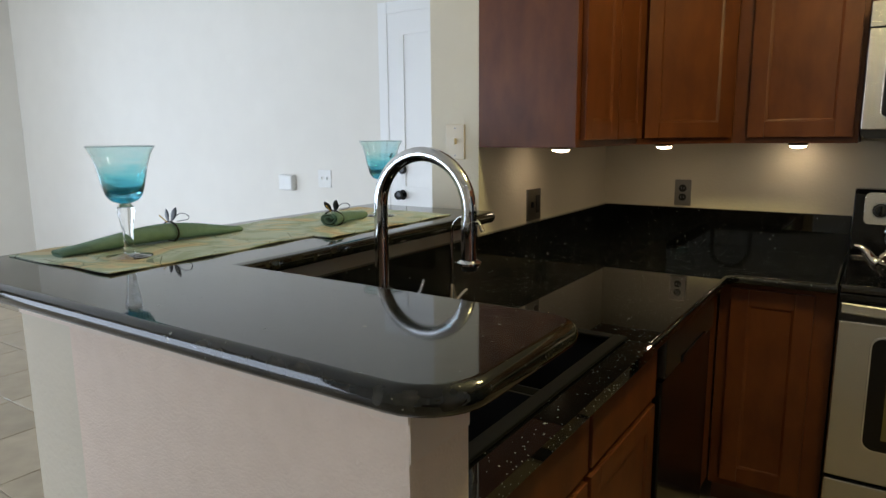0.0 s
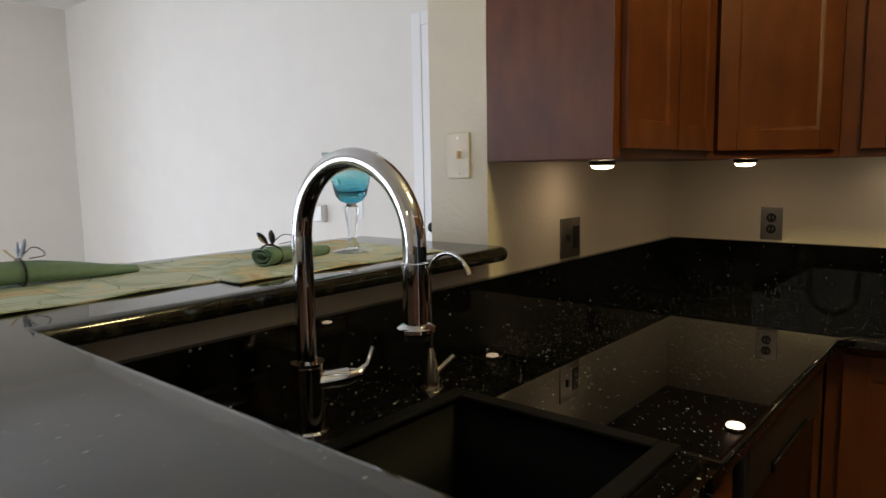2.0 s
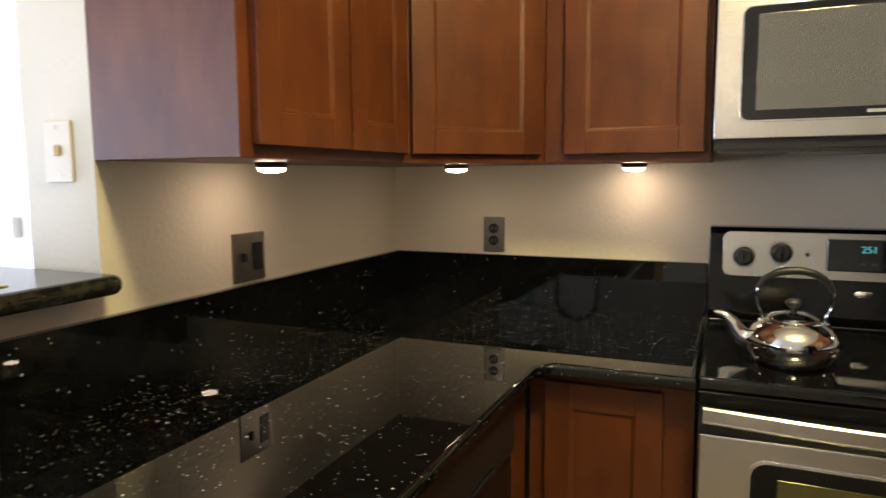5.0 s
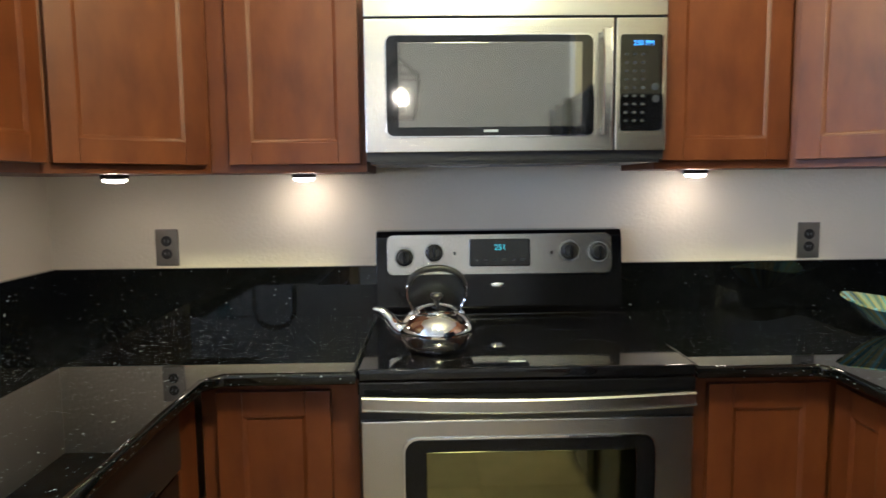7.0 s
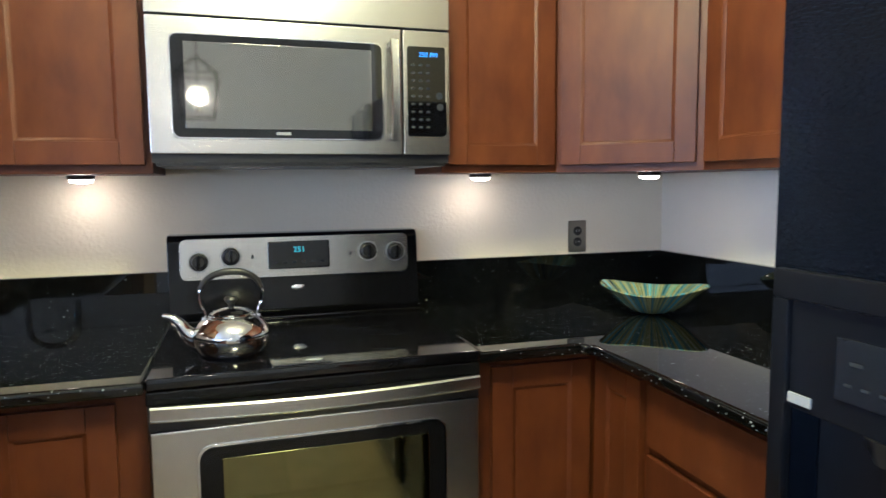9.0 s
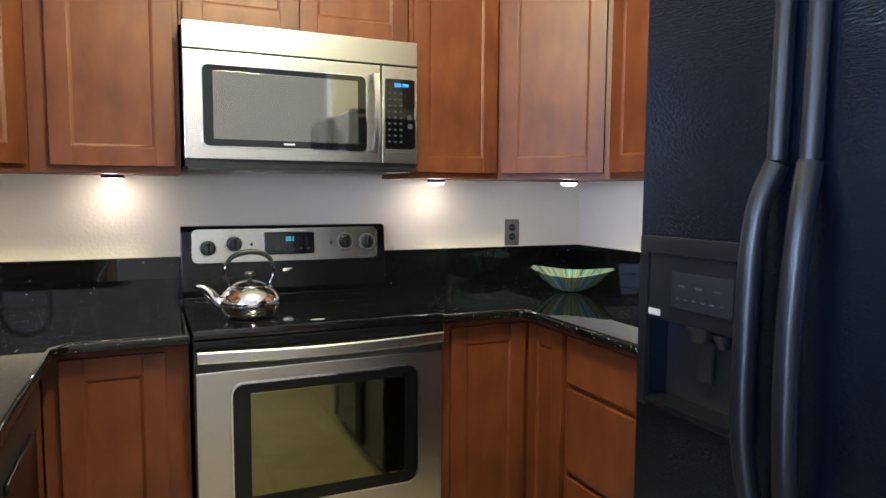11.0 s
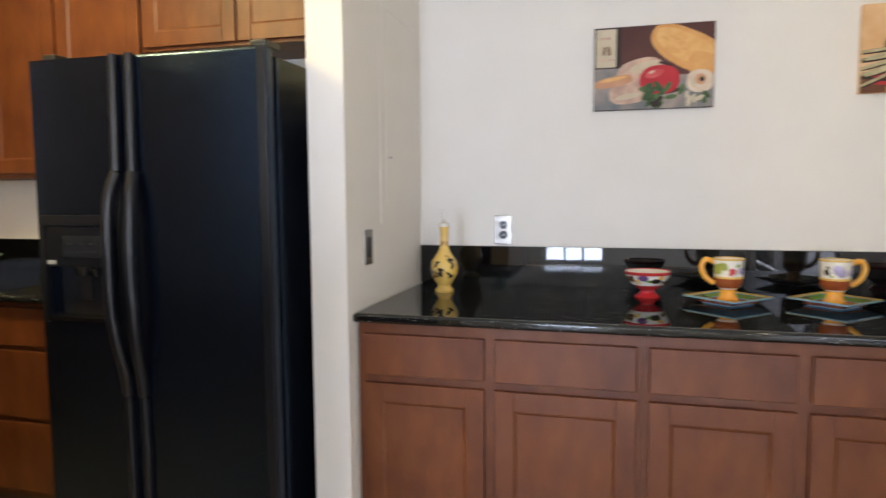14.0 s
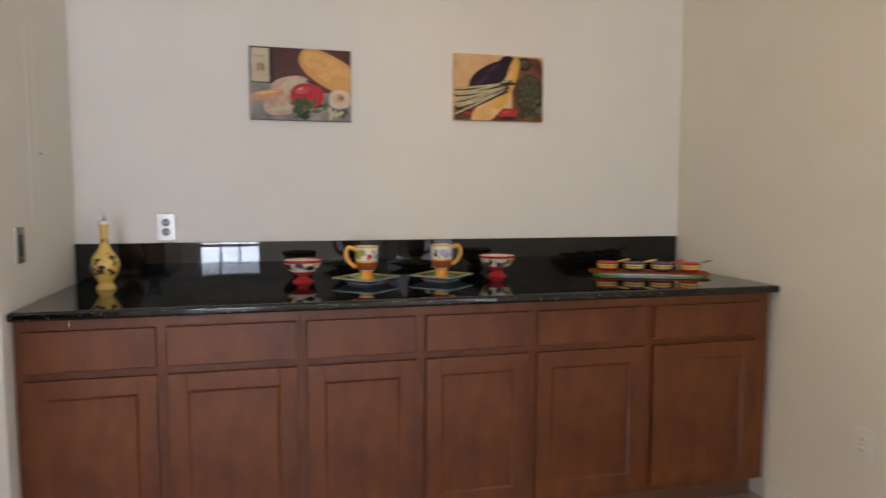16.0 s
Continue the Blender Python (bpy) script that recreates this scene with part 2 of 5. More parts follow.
def box(x0, x1, y0, y1, z0, z1, bevel=0.0, seg=2):
    bm = bmesh.new()
    add_box(bm, min(x0, x1), max(x0, x1), min(y0, y1), max(y0, y1), min(z0, z1), max(z0, z1))
    if bevel:
        bmesh.ops.bevel(bm, geom=bm.edges[:], offset=bevel, segments=seg, affect="EDGES", profile=0.5)
    return bm


def boxes(*rows, bevel=0.0):
    bm = bmesh.new()
    for r in rows:
        add_box(bm, *r)
    if bevel:
        bmesh.ops.bevel(bm, geom=bm.edges[:], offset=bevel, segments=2, affect="EDGES", profile=0.5)
    return bm


def prism(points, z0, z1, bevel=0.0):
    """An upright prism over a plan outline."""
    bm = bmesh.new()
    low = [bm.verts.new((x, y, z0)) for x, y in points]
    top = [bm.verts.new((x, y, z1)) for x, y in points]
    bm.faces.new(low[::-1])
    bm.faces.new(top)
    for i in range(len(points)):
        j = (i + 1) % len(points)
        bm.faces.new((low[i], low[j], top[j], top[i]))
    bmesh.ops.recalc_face_normals(bm, faces=bm.faces[:])
    if bevel:
        bmesh.ops.bevel(bm, geom=bm.edges[:], offset=bevel, segments=2, affect="EDGES", profile=0.5)
    return bm


def lathe(profile, n=36, cx=0.0, cy=0.0, cz=0.0, squash=1.0):
    """A solid of revolution from (radius, height) pairs."""
    bm = bmesh.new()
    rings = []
    for r, z in profile:
        if r < 1e-5:
            rings.append([bm.verts.new((cx, cy, cz + z))])
        else:
            rings.append([bm.verts.new((cx + r * math.cos(2 * math.pi * i / n), cy + squash * r * math.sin(2 * math.pi * i / n), cz + z)) for i in range(n)])
    for a, b in zip(rings, rings[1:]):
        for i in range(n):
            j = (i + 1) % n
            if len(a) == 1 and len(b) == 1:
                continue
            if len(a) == 1:
                bm.faces.new((a[0], b[i], b[j]))
            elif len(b) == 1:
                bm.faces.new((a[i], b[0], a[j]))
            else:
                bm.faces.new((a[i], a[j], b[j], b[i]))
    bmesh.ops.recalc_face_normals(bm, faces=bm.faces[:])
    return bm


def tube(points, radii, n=16):
    """A round bar along a line of points, with closed ends."""
    bm = bmesh.new()
    pts = [Vector(p) for p in points]
    if not isinstance(radii, (list, tuple)):
        radii = [radii] * len(pts)
    side = None
    rings = []
    for i, p in enumerate(pts):
        d = (pts[min(i + 1, len(pts) - 1)] - pts[max(i - 1, 0)]).normalized()
        if side is None:
            side = d.orthogonal().normalized()
        side = (side - d * side.dot(d)).normalized()
        up = d.cross(side)
        rings.append([bm.verts.new(p + radii[i] * (math.cos(2 * math.pi * k / n) * side + math.sin(2 * math.pi * k / n) * up)) for k in range(n)])
    for a, b in zip(rings, rings[1:]):
        for k in range(n):
            bm.faces.new((a[k], a[(k + 1) % n], b[(k + 1) % n], b[k]))
    bm.faces.new(rings[0][::-1])
    bm.faces.new(rings[-1])
    bmesh.ops.recalc_face_normals(bm, faces=bm.faces[:])
    return bm


def curve_pts(points, steps=8):
    """A smooth line through points (Catmull-Rom)."""
    p = [Vector(q) for q in points]
    p = [2 * p[0] - p[1]] + p + [2 * p[-1] - p[-2]]
    out = []
    for i in range(1, len(p) - 2):
        for s in range(steps):
            u = s / steps
            out.append(0.5 * (2 * p[i] + (p[i + 1] - p[i - 1]) * u + (2 * p[i - 1] - 5 * p[i] + 4 * p[i + 1] - p[i + 2]) * u * u + (3 * p[i] - p[i - 1] - 3 * p[i + 1] + p[i + 2]) * u ** 3))
    return out + [p[-2]]


def round_outline(points, radii, n=7):
    """A plan outline whose corners are rounded by the radii given."""
    out = []
    k = len(points)
    for i in range(k):
        p, a, b = Vector(points[i]), Vector(points[i - 1]), Vector(points[(i + 1) % k])
        r = radii[i]
        if r <= 0:
            out.append(tuple(p))
            continue
        u, v = (a - p).normalized(), (b - p).normalized()
        s, e = p + u * r, p + v * r
        c = p + (u + v) * r
        for j in range(n + 1):
            w = j / n
            d = ((s - c) * math.cos(w * math.pi / 2) + (e - c) * math.sin(w * math.pi / 2))
            out.append(tuple(c + d))
    return out


def strap(points, wide, thick, across):
    """A flat bar with rounded edges swept along points; across: the direction of its width."""
    bm = bmesh.new()
    across = Vector(across)
    rows = []
    for i, p in enumerate(points):
        p = Vector(p)
        d = (Vector(points[min(i + 1, len(points) - 1)]) - Vector(points[max(i - 1, 0)])).normalized()
        out = d.cross(across).normalized()
        c = min(wide, thick) * 0.28
        ring = []
        for u, v in ((-1, -1), (1, -1), (1, 1), (-1, 1)):
            a, b = u * wide / 2, v * thick / 2
            pair = [p + across * (a - u * c) + out * b, p + across * a + out * (b - v * c)]
            ring += pair if u * v > 0 else pair[::-1]
        rows.append([bm.verts.new(q) for q in ring])
    for r0, r1 in zip(rows, rows[1:]):
        for k in range(8):
            q = (k + 1) % 8
            bm.faces.new((r0[k], r0[q], r1[q], r1[k]))
    bm.faces.new(rows[0])
    bm.faces.new(rows[-1])
    bmesh.ops.recalc_face_normals(bm, faces=bm.faces[:])
    return bm


def smooth_mesh(ob, angle=35):
    me = ob.data
    me.shade_smooth()
    me.set_sharp_from_angle(angle=radians(angle))


def part(name, bm, material, parent=None, label="", m=None, angle=35):
    me = bpy.data.meshes.new(name)
    bm.to_mesh(me)
    bm.free()
    me.materials.append(material)
    ob = new(name, me)
    smooth_mesh(ob, angle)
    if parent is not None:
        ob.parent = parent
    if m is not None:
        ob.matrix_basis = m
    wn = ob.modifiers.new("face_normals", "WEIGHTED_NORMAL")
    wn.keep_sharp, wn.weight = True, 60
    if label:
        ob["label"] = label
    return ob


def thing(name, m, label, category, group=""):
    ob = new(name)
    ob.empty_display_size = 0.1
    ob.matrix_basis = m
    return tagged(ob, label, category, group)


def structure(name, bm, material, label, category):
    return tagged(part(name, bm, material), label, category, kind="structure")


def words(text, size, material, parent, m, name="lettering", depth=0.0006):
    cu = bpy.data.curves.new(name, "FONT")
    cu.body, cu.size, cu.extrude, cu.align_x, cu.align_y = text, size, depth, "CENTER", "CENTER"
    tmp = bpy.data.objects.new(name, cu)
    scene.collection.objects.link(tmp)
    me = bpy.data.meshes.new_from_object(tmp.evaluated_get(bpy.context.evaluated_depsgraph_get()))
    bpy.data.objects.remove(tmp)
    me.materials.append(material)
    ob = new(name, me)
    ob.parent = parent
    ob.matrix_basis = m
    return ob


# ---- the shell of the place ----
EAST, SOUTH, WEST, FARN, TOP = 2.775, -5.29, -6.3, 0.25, 3.0
structure("floor", box(WEST - 0.2, EAST + 0.15, SOUTH - 0.2, FARN + 0.15, -0.2, -0.006), GROUT, "grey-beige grout bed under the ceramic floor tiles", "floor")
structure("ceiling", box(WEST - 0.2, EAST + 0.15, SOUTH - 0.2, FARN + 0.15, TOP, TOP + 0.15), CEIL, "flat white painted ceiling", "ceiling")
# unseen dropped ceiling, assumed so the added lamp hangs nearer the wall cabinets
structure("ceiling_kitchen_assumed", box(0.0, EAST, -2.5, 0.0, 2.5, 2.6), CEIL, "assumed lower white kitchen ceiling, unseen, carrying the added lamp", "ceiling")
structure("wall_north", box(0.0, EAST, 0.0, 0.15, 0, TOP), TAN, "warm cream painted wall behind the range", "wall")
structure("wall_east", box(EAST, EAST + 0.15, SOUTH, 0.15, 0, TOP), WALL, "pale cream painted wall behind the long sideboard", "wall")
structure("wall_west_kitchen", box(-0.187, 0.0, -1.195, 0.25, 0, TOP), TAN, "cream textured wall end beside the raised bar", "wall")
structure("wall_pillar", box(2.0, EAST, -2.515, -2.395, 0, TOP), WALL, "short cream wall between refrigerator and sideboard", "wall")
structure("wall_half_west", box(-0.17, 0.0, -2.538, -1.195, 0, 1.118), TAN, "low cream wall carrying the raised bar", "wall")
structure("wall_half_south", box(0.0, 0.708, -2.54, -2.416, 0, 1.118), STUCCO, "low wall with orange-peel texture at the counter's end", "wall")
structure("wall_far_north", box(WEST, -0.187, FARN, FARN + 0.15, 0, TOP), WALL, "white painted wall of the adjoining living room", "wall")
structure("trim", boxes((-0.17, 0.7095, -2.5425, -2.5402, 1.092, 1.1182), (0.7082, 0.7105, -2.5401, -2.416, 1.045, 1.1182), bevel=0.0008), mat("smooth_band_paint", (0.80, 0.69, 0.59), 0.6, grain=(20, (0.76, 0.65, 0.55))), "smooth painted band under the bar's edge", "trim")
WX0, WX1, WZ = -5.9, -1.5, 2.05
structure("wall_south", boxes((WX1, EAST + 0.15, SOUTH - 0.15, SOUTH, 0, TOP), (WEST, WX0, SOUTH - 0.15, SOUTH, 0, TOP), (WX0, WX1, SOUTH - 0.15, SOUTH, WZ, TOP)), WALL, "cream painted wall with a wide patio opening", "wall")
DY0, DY1 = -3.05, -1.97
structure("wall_west", boxes((WEST - 0.15, WEST, DY1, FARN + 0.15, 0, TOP), (WEST - 0.15, WEST, SOUTH - 0.15, DY0, 0, TOP), (WEST - 0.15, WEST, DY0, DY1, WZ, TOP)), WALL, "white painted wall with a glazed door", "wall")
structure("ground", box(-60, 60, -60, 60, -0.45, -0.25), mat("pale_concrete", (0.35, 0.34, 0.31), 0.8, grain=(3, (0.28, 0.27, 0.25))), "pale concrete ground outside", "ground")
structure("baseboard", boxes((WX1, 2.07, SOUTH, SOUTH + 0.012, 0, 0.085), (WEST, -1.56, FARN - 0.012, FARN, 0, 0.085), bevel=0.003), TRIM, "white painted baseboard", "baseboard")


def glazed_opening(name, m, w, h, cols, rows, label):
    """A glazed door or window in its frame; local x along it, z up."""
    t = thing(name, m, label, "window")
    t["kind"] = "structure"
    f = 0.06
    part("window_frame", boxes((0, f, -0.03, 0.03, 0, h), (w - f, w, -0.03, 0.03, 0, h), (f, w - f, -0.03, 0.03, h - f, h), (f, w - f, -0.03, 0.03, 0, f), bevel=0.004), TRIM, t)
    for i in range(1, cols):
        x = f + (w - 2 * f) * i / cols
        part("muntin", box(x - 0.02, x + 0.02, -0.012, 0.012, f, h - f, 0.003), TRIM, t)
    for i in range(1, rows):
        z = f + (h - 2 * f) * i / rows
        part("muntin", box(f, w - f, -0.0105, 0.0105, z - 0.024, z + 0.024, 0.003), TRIM, t)
    pane = part("pane", box(f, w - f, -0.003, 0.003, f, h - f), CLEARGLASS, t)
    pane.visible_shadow = False
    return t


glazed_opening("window_1", pose(WX0, SOUTH - 0.07, 0), WX1 - WX0, WZ, 3, 1, "wide white-framed sliding patio door, closed")
glazed_opening("window_2", pose(WEST - 0.07, DY0, 0, 0, 0, 90), DY1 - DY0, WZ, 3, 6, "narrow white glazed patio door with a grid of bars")

# ---- entry door in the living room's north wall ----
door = thing("door_1", pose(-1.5, FARN, 0), "white panelled entry door, closed, with black knob and deadbolt", "door")
door["kind"] = "structure"
part("door_casing", boxes((-0.07, 0.0, -0.018, 0, 0, 2.2), (0.93, 1.0, -0.018, 0, 0, 2.2), (0.0, 0.93, -0.018, 0, 2.13, 2.2), bevel=0.004), TRIM, door)
leaf = part("door_leaf", boxes((0.0, 0.12, -0.012, 0, 0.01, 2.13), (0.81, 0.93, -0.012, 0, 0.01, 2.13), (0.42, 0.51, -0.012, 0, 0.01, 2.13), (0.12, 0.42, -0.012, 0, 0.01, 0.2), (0.51, 0.81, -0.012, 0, 0.01, 0.2), (0.12, 0.42, -0.012, 0, 0.95, 1.08), (0.51, 0.81, -0.012, 0, 0.95, 1.08), (0.12, 0.42, -0.012, 0, 2.0, 2.13), (0.51, 0.81, -0.012, 0, 2.0, 2.13), (0.12, 0.42, -0.005, 0, 0.2, 0.95), (0.51, 0.81, -0.005, 0, 0.2, 0.95), (0.12, 0.42, -0.005, 0, 1.08, 2.0), (0.51, 0.81, -0.005, 0, 1.08, 2.0)), TRIM, door)
KN = [(0.0, 0), (0.03, 0), (0.032, 0.006), (0.012, 0.012), (0.012, 0.03), (0.026, 0.038), (0.03, 0.05), (0.024, 0.062), (0, 0.066)]
part("door_knob", lathe(KN, 20), BLACKM, door, "black round knob", pose(0.1, -0.012, 1.03, 90))
part("deadbolt", lathe([(0, 0), (0.03, 0), (0.03, 0.012), (0.022, 0.018), (0, 0.018)], 20), BLACKM, door, "black deadbolt rose", pose(0.1, -0.012, 1.19, 90))


# ---- cabinets ----
def shaker(parent, w, h, m, rail=0.058, t=0.02):
    """A framed door in its place: local x 0..w, z 0..h, its face towards -y; a panel with its stiles and rails."""
    bm = box(rail - 0.004, w - rail + 0.004, -t + 0.0065, -0.003, rail - 0.004, h - rail + 0.004)
    b = 0.007
    door_ob = part("door", bm, WOOD, parent, m=m)
    for x0, x1, z0, z1, nm in ((0, rail, 0, h, "stile"), (w - rail, w, 0, h, "stile"), (rail, w - rail, 0, rail, "rail"), (rail, w - rail, h - rail, h, "rail")):
        part(nm, box(x0, x1, -t, -0.001, z0, z1, 0.0022, 2), WOOD, door_ob)
    bead = bmesh.new()
    rows = []
    for e, y in ((-0.001, -0.005), (-0.001, -t + 0.0012), (0.002, -t + 0.0016), (b + 0.002, -t + 0.0062)):
        x0, x1, z0, z1 = rail + e, w - rail - e, rail + e, h - rail - e
        rows.append([bead.verts.new(p) for p in ((x0, y, z0), (x1, y, z0), (x1, y, z1), (x0, y, z1))])
    for r0, r1 in zip(rows, rows[1:]):
        for k in range(4):
            q = (k + 1) % 4
            bead.faces.new((r0[k], r0[q], r1[q], r1[k]))
    part("bead", bead, WOOD, door_ob)
    return door_ob


def slab_front(w, h, t=0.02):
    bm = box(0, w, -t, -0.001, 0, h, 0.004, 2)
    return bm


def cabinet(name, m, w, h, d, fronts, label, group, toe=0.0):
    """A cabinet with a face frame; fronts: (kind, x0, x1, z0, z1)."""
    t = thing(name, m, label, "cabinet", group)
    if toe:
        if name == "sink_cabinet":
            part("body", boxes((0, w, 0.0, d, toe, 0.66), (0, w, 0.0, 0.02, 0.66, h)), WOOD, t)
        else:
            part("body", box(0, w, 0.0, d, toe, h), WOOD, t)
        part("toe_kick", box(0, w, 0.07, d - 0.02, 0, toe), WOODIN, t, "dark recessed toe kick")
    else:
        part("body", box(0, w, 0, d, 0, h, 0.0015, 1), WOOD, t)
    for kind, x0, x1, z0, z1 in fronts:
        if kind == "door":
            shaker(t, x1 - x0, z1 - z0, pose(x0, 0, z0))
        else:
            part("drawer_front", slab_front(x1 - x0, z1 - z0), WOOD, t, m=pose(x0, 0, z0))
    return t


UB, UT = 1.36, 2.28
UH = UT - UB
UG, BG = "wall cabinets of the kitchen", "base cabinets of the kitchen"
LU = "reddish-brown stained maple wall cabinet with recessed-panel door"
cabinet("wall_cabinet", pose(0.337, -1.195, UB, 0, 0, 90), 0.585, UH, 0.337, [("door", 0.028, 0.315, 0.022, UH - 0.02), ("door", 0.325, 0.58, 0.022, UH - 0.02)], "reddish-brown maple wall cabinet with plain side panel, over the sink counter", UG)
cabinet("wall_cabinet", pose(0.612, -0.305, UB), 0.416, UH, 0.305, [("door", 0.055, 0.40, 0.022, UH - 0.02)], LU, UG)
cabinet("wall_cabinet", pose(1.03, -0.305, 1.826), 0.77, UT - 1.826, 0.305, [("door", 0.012, 0.37, 0.012, UT - 1.846), ("door", 0.378, 0.76, 0.012, UT - 1.846)], "short reddish-brown maple cabinet above the microwave", UG)
cabinet("wall_cabinet", pose(1.802, -0.305, UB), 0.371, UH, 0.305, [("door", 0.014, 0.355, 0.022, UH - 0.02)], LU, UG)
cabinet("wall_cabinet", pose(2.47, -0.61, UB, 0, 0, -90), 0.40, UH, EAST - 2.47, [("door", 0.02, 0.395, 0.022, UH - 0.02)], LU, UG)
cabinet("wall_cabinet", pose(2.47, -1.011, UB, 0, 0, -90), 0.429, UH, EAST - 2.47, [("door", 0.01, 0.42, 0.022, UH - 0.02)], "reddish-brown maple wall cabinet half hidden behind the refrigerator", UG)
cabinet("wall_cabinet", pose(2.47, -1.441, 1.862, 0, 0, -90), 0.95, UT - 1.862, EAST - 2.47, [("door", 0.01, 0.43, 0.014, UT - 1.88), ("door", 0.44, 0.87, 0.014, UT - 1.88)], "short reddish-brown maple cabinet above the refrigerator", UG)


def corner_cabinet(points, m, w):
    t = thing("corner_cabinet", pose(0, 0, 0), "diagonal reddish-brown maple corner wall cabinet", "cabinet", UG)
    part("body", prism(points, UB, UT), WOOD, t)
    shaker(t, w - 0.04, UH - 0.042, m @ pose(0.02, 0, 0.022))


corner_cabinet([(0, -0.001), (0, -0.609), (0.337, -0.609), (0.611, -0.305), (0.611, -0.001)], pose(0.337, -0.609, UB, 0, 0, 47.97), math.hypot(0.274, 0.304))
corner_cabinet([(2.174, -0.001), (2.174, -0.305), (2.47, -0.609), (EAST, -0.609), (EAST, -0.001)], pose(2.174, -0.305, UB, 0, 0, -45.7), math.hypot(0.296, 0.304))

BH = 0.883
LB = "dark reddish-brown stained maple base cabinet"
cabinet("base_cabinet", pose(0.66, -0.6, 0), 0.362, BH, 0.58, [("door", 0.04, 0.30, 0.13, 0.86)], LB + " beside the range", BG, toe=0.1)
cabinet("base_cabinet", pose(1.79, -0.6, 0), 0.355, BH, 0.58, [("door", 0.045, 0.33, 0.13, 0.86)], LB + " beside the range", BG, toe=0.1)
cabinet("base_cabinet", pose(2.145, -0.6, 0, 0, 0, -90), 0.255, BH, 0.61, [("door", 0.03, 0.235, 0.13, 0.86)], LB + " with a narrow door", BG, toe=0.1)
cabinet("drawer_cabinet", pose(2.145, -0.856, 0, 0, 0, -90), 0.63, BH, 0.61, [("drawer", 0.01, 0.60, 0.71, 0.86), ("drawer", 0.01, 0.60, 0.425, 0.69), ("drawer", 0.01, 0.60, 0.13, 0.405)], "reddish-brown maple base cabinet with three drawers", BG, toe=0.1)
cabinet("base_cabinet", pose(0.64, -0.76, 0, 0, 0, 90), 0.158, BH, 0.61, [("drawer", 0.02, 0.12, 0.13, 0.86)], LB + " filler unit in the corner", BG, toe=0.1)
cabinet("sink_cabinet", pose(0.64, -2.414, 0, 0, 0, 90), 1.049, BH, 0.61, [("drawer", 0.09, 0.55, 0.71, 0.86), ("drawer", 0.57, 1.03, 0.71, 0.86), ("door", 0.09, 0.55, 0.13, 0.69), ("door", 0.57, 1.03, 0.13, 0.69)], LB + " under the sink", BG, toe=0.1)

dw = thing("dishwasher", pose(0.64, -1.362, 0, 0, 0, 90), "black built-in dishwasher under the stone counter", "dishwasher")
part("body", box(0.004, 0.596, 0.0, 0.58, 0.1, 0.87), BLACKP, dw)
part("door_panel", box(0.006, 0.594, -0.028, -0.001, 0.11, 0.74, 0.006), BLACKM, dw)
part("control_panel", box(0.006, 0.594, -0.036, -0.001, 0.748, 0.868, 0.008), BLACKP, dw)
part("pocket_handle", box(0.16, 0.44, -0.045, -0.036, 0.752, 0.775, 0.003), BLACKM, dw)
part("toe_kick", box(0.01, 0.59, 0.05, 0.5, 0.0, 0.1), BLACKP, dw)

# ---- sideboard run ----
SB = "base cabinets of the sideboard"
SL = "reddish-brown stained maple sideboard cabinet, two drawers over two doors"
SX = 2.072
edges = [(-2.52, -2.545, -2.93, -2.962, -3.372, -3.387), (-3.388, -3.405, -3.785, -3.82, -4.208, -4.222), (-4.223, -4.243, -4.69, -4.73, -5.20, -5.262)]
for y0, a0, a1, b0, b1, y1 in edges:
    cabinet("sideboard_cabinet", pose(SX, y0, 0, 0, 0, -90), y0 - y1, BH, EAST - SX - 0.003,
            [("drawer", y0 - a0, y0 - a1, 0.718, 0.848), ("drawer", y0 - b0, y0 - b1, 0.718, 0.848), ("door", y0 - a0, y0 - a1, 0.13, 0.692), ("door", y0 - b0, y0 - b1, 0.13, 0.692)], SL, SB, toe=0.1)


# ---- stone tops ----
def stone(name, outline, z0, z1, edge, material, label):
    bm = prism(outline, z0, z1)
    bm.normal_update()
    rim = [e for e in bm.edges if len(e.link_faces) == 2 and (abs(e.link_faces[0].normal.z) > 0.5) != (abs(e.link_faces[1].normal.z) > 0.5)]
    bmesh.ops.bevel(bm, geom=rim, offset=edge, segments=5, affect="EDGES", profile=0.5)
    return tagged(part(name, bm, material, angle=50), label, "countertop")


CT = 0.914
# the sink run has the bowl's opening left free
SX0, SX1, SY0, SY1 = 0.205, 0.625, -2.375, -1.575
stone("countertop", [(0.0, 0.0), (0.0, SY1), (0.70, SY1), (0.70, -0.70), (0.735, -0.662), (1.024, -0.662), (1.024, 0.0)], 0.884, CT, 0.010, GRANITE, "polished black flecked granite counter around the corner")
sinkrun = prism([(0.0, SY1 - 0.0005), (0.0, -2.415), (0.70, -2.415), (0.70, SY1 - 0.0005), (SX1, SY1 - 0.0005), (SX1, SY0), (SX0, SY0), (SX0, SY1 - 0.0005)], 0.884, CT - 0.0005)
tagged(part("countertop", sinkrun, GRANITE), "polished black granite counter around the sink", "countertop")
stone("countertop", [(1.788, 0.0), (1.788, -0.662), (2.06, -0.662), (2.085, -0.69), (2.085, -1.495), (EAST, -1.495), (EAST, 0.0)], 0.884, CT, 0.010, GRANITE, "polished black flecked granite counter in the corner by the refrigerator")
stone("countertop", [(2.035, -2.517), (2.035, -5.28), (EAST, -5.28), (EAST, -2.517)], 0.884, CT, 0.010, GRANITE, "long polished black granite top of the sideboard")
BSZ = 1.070
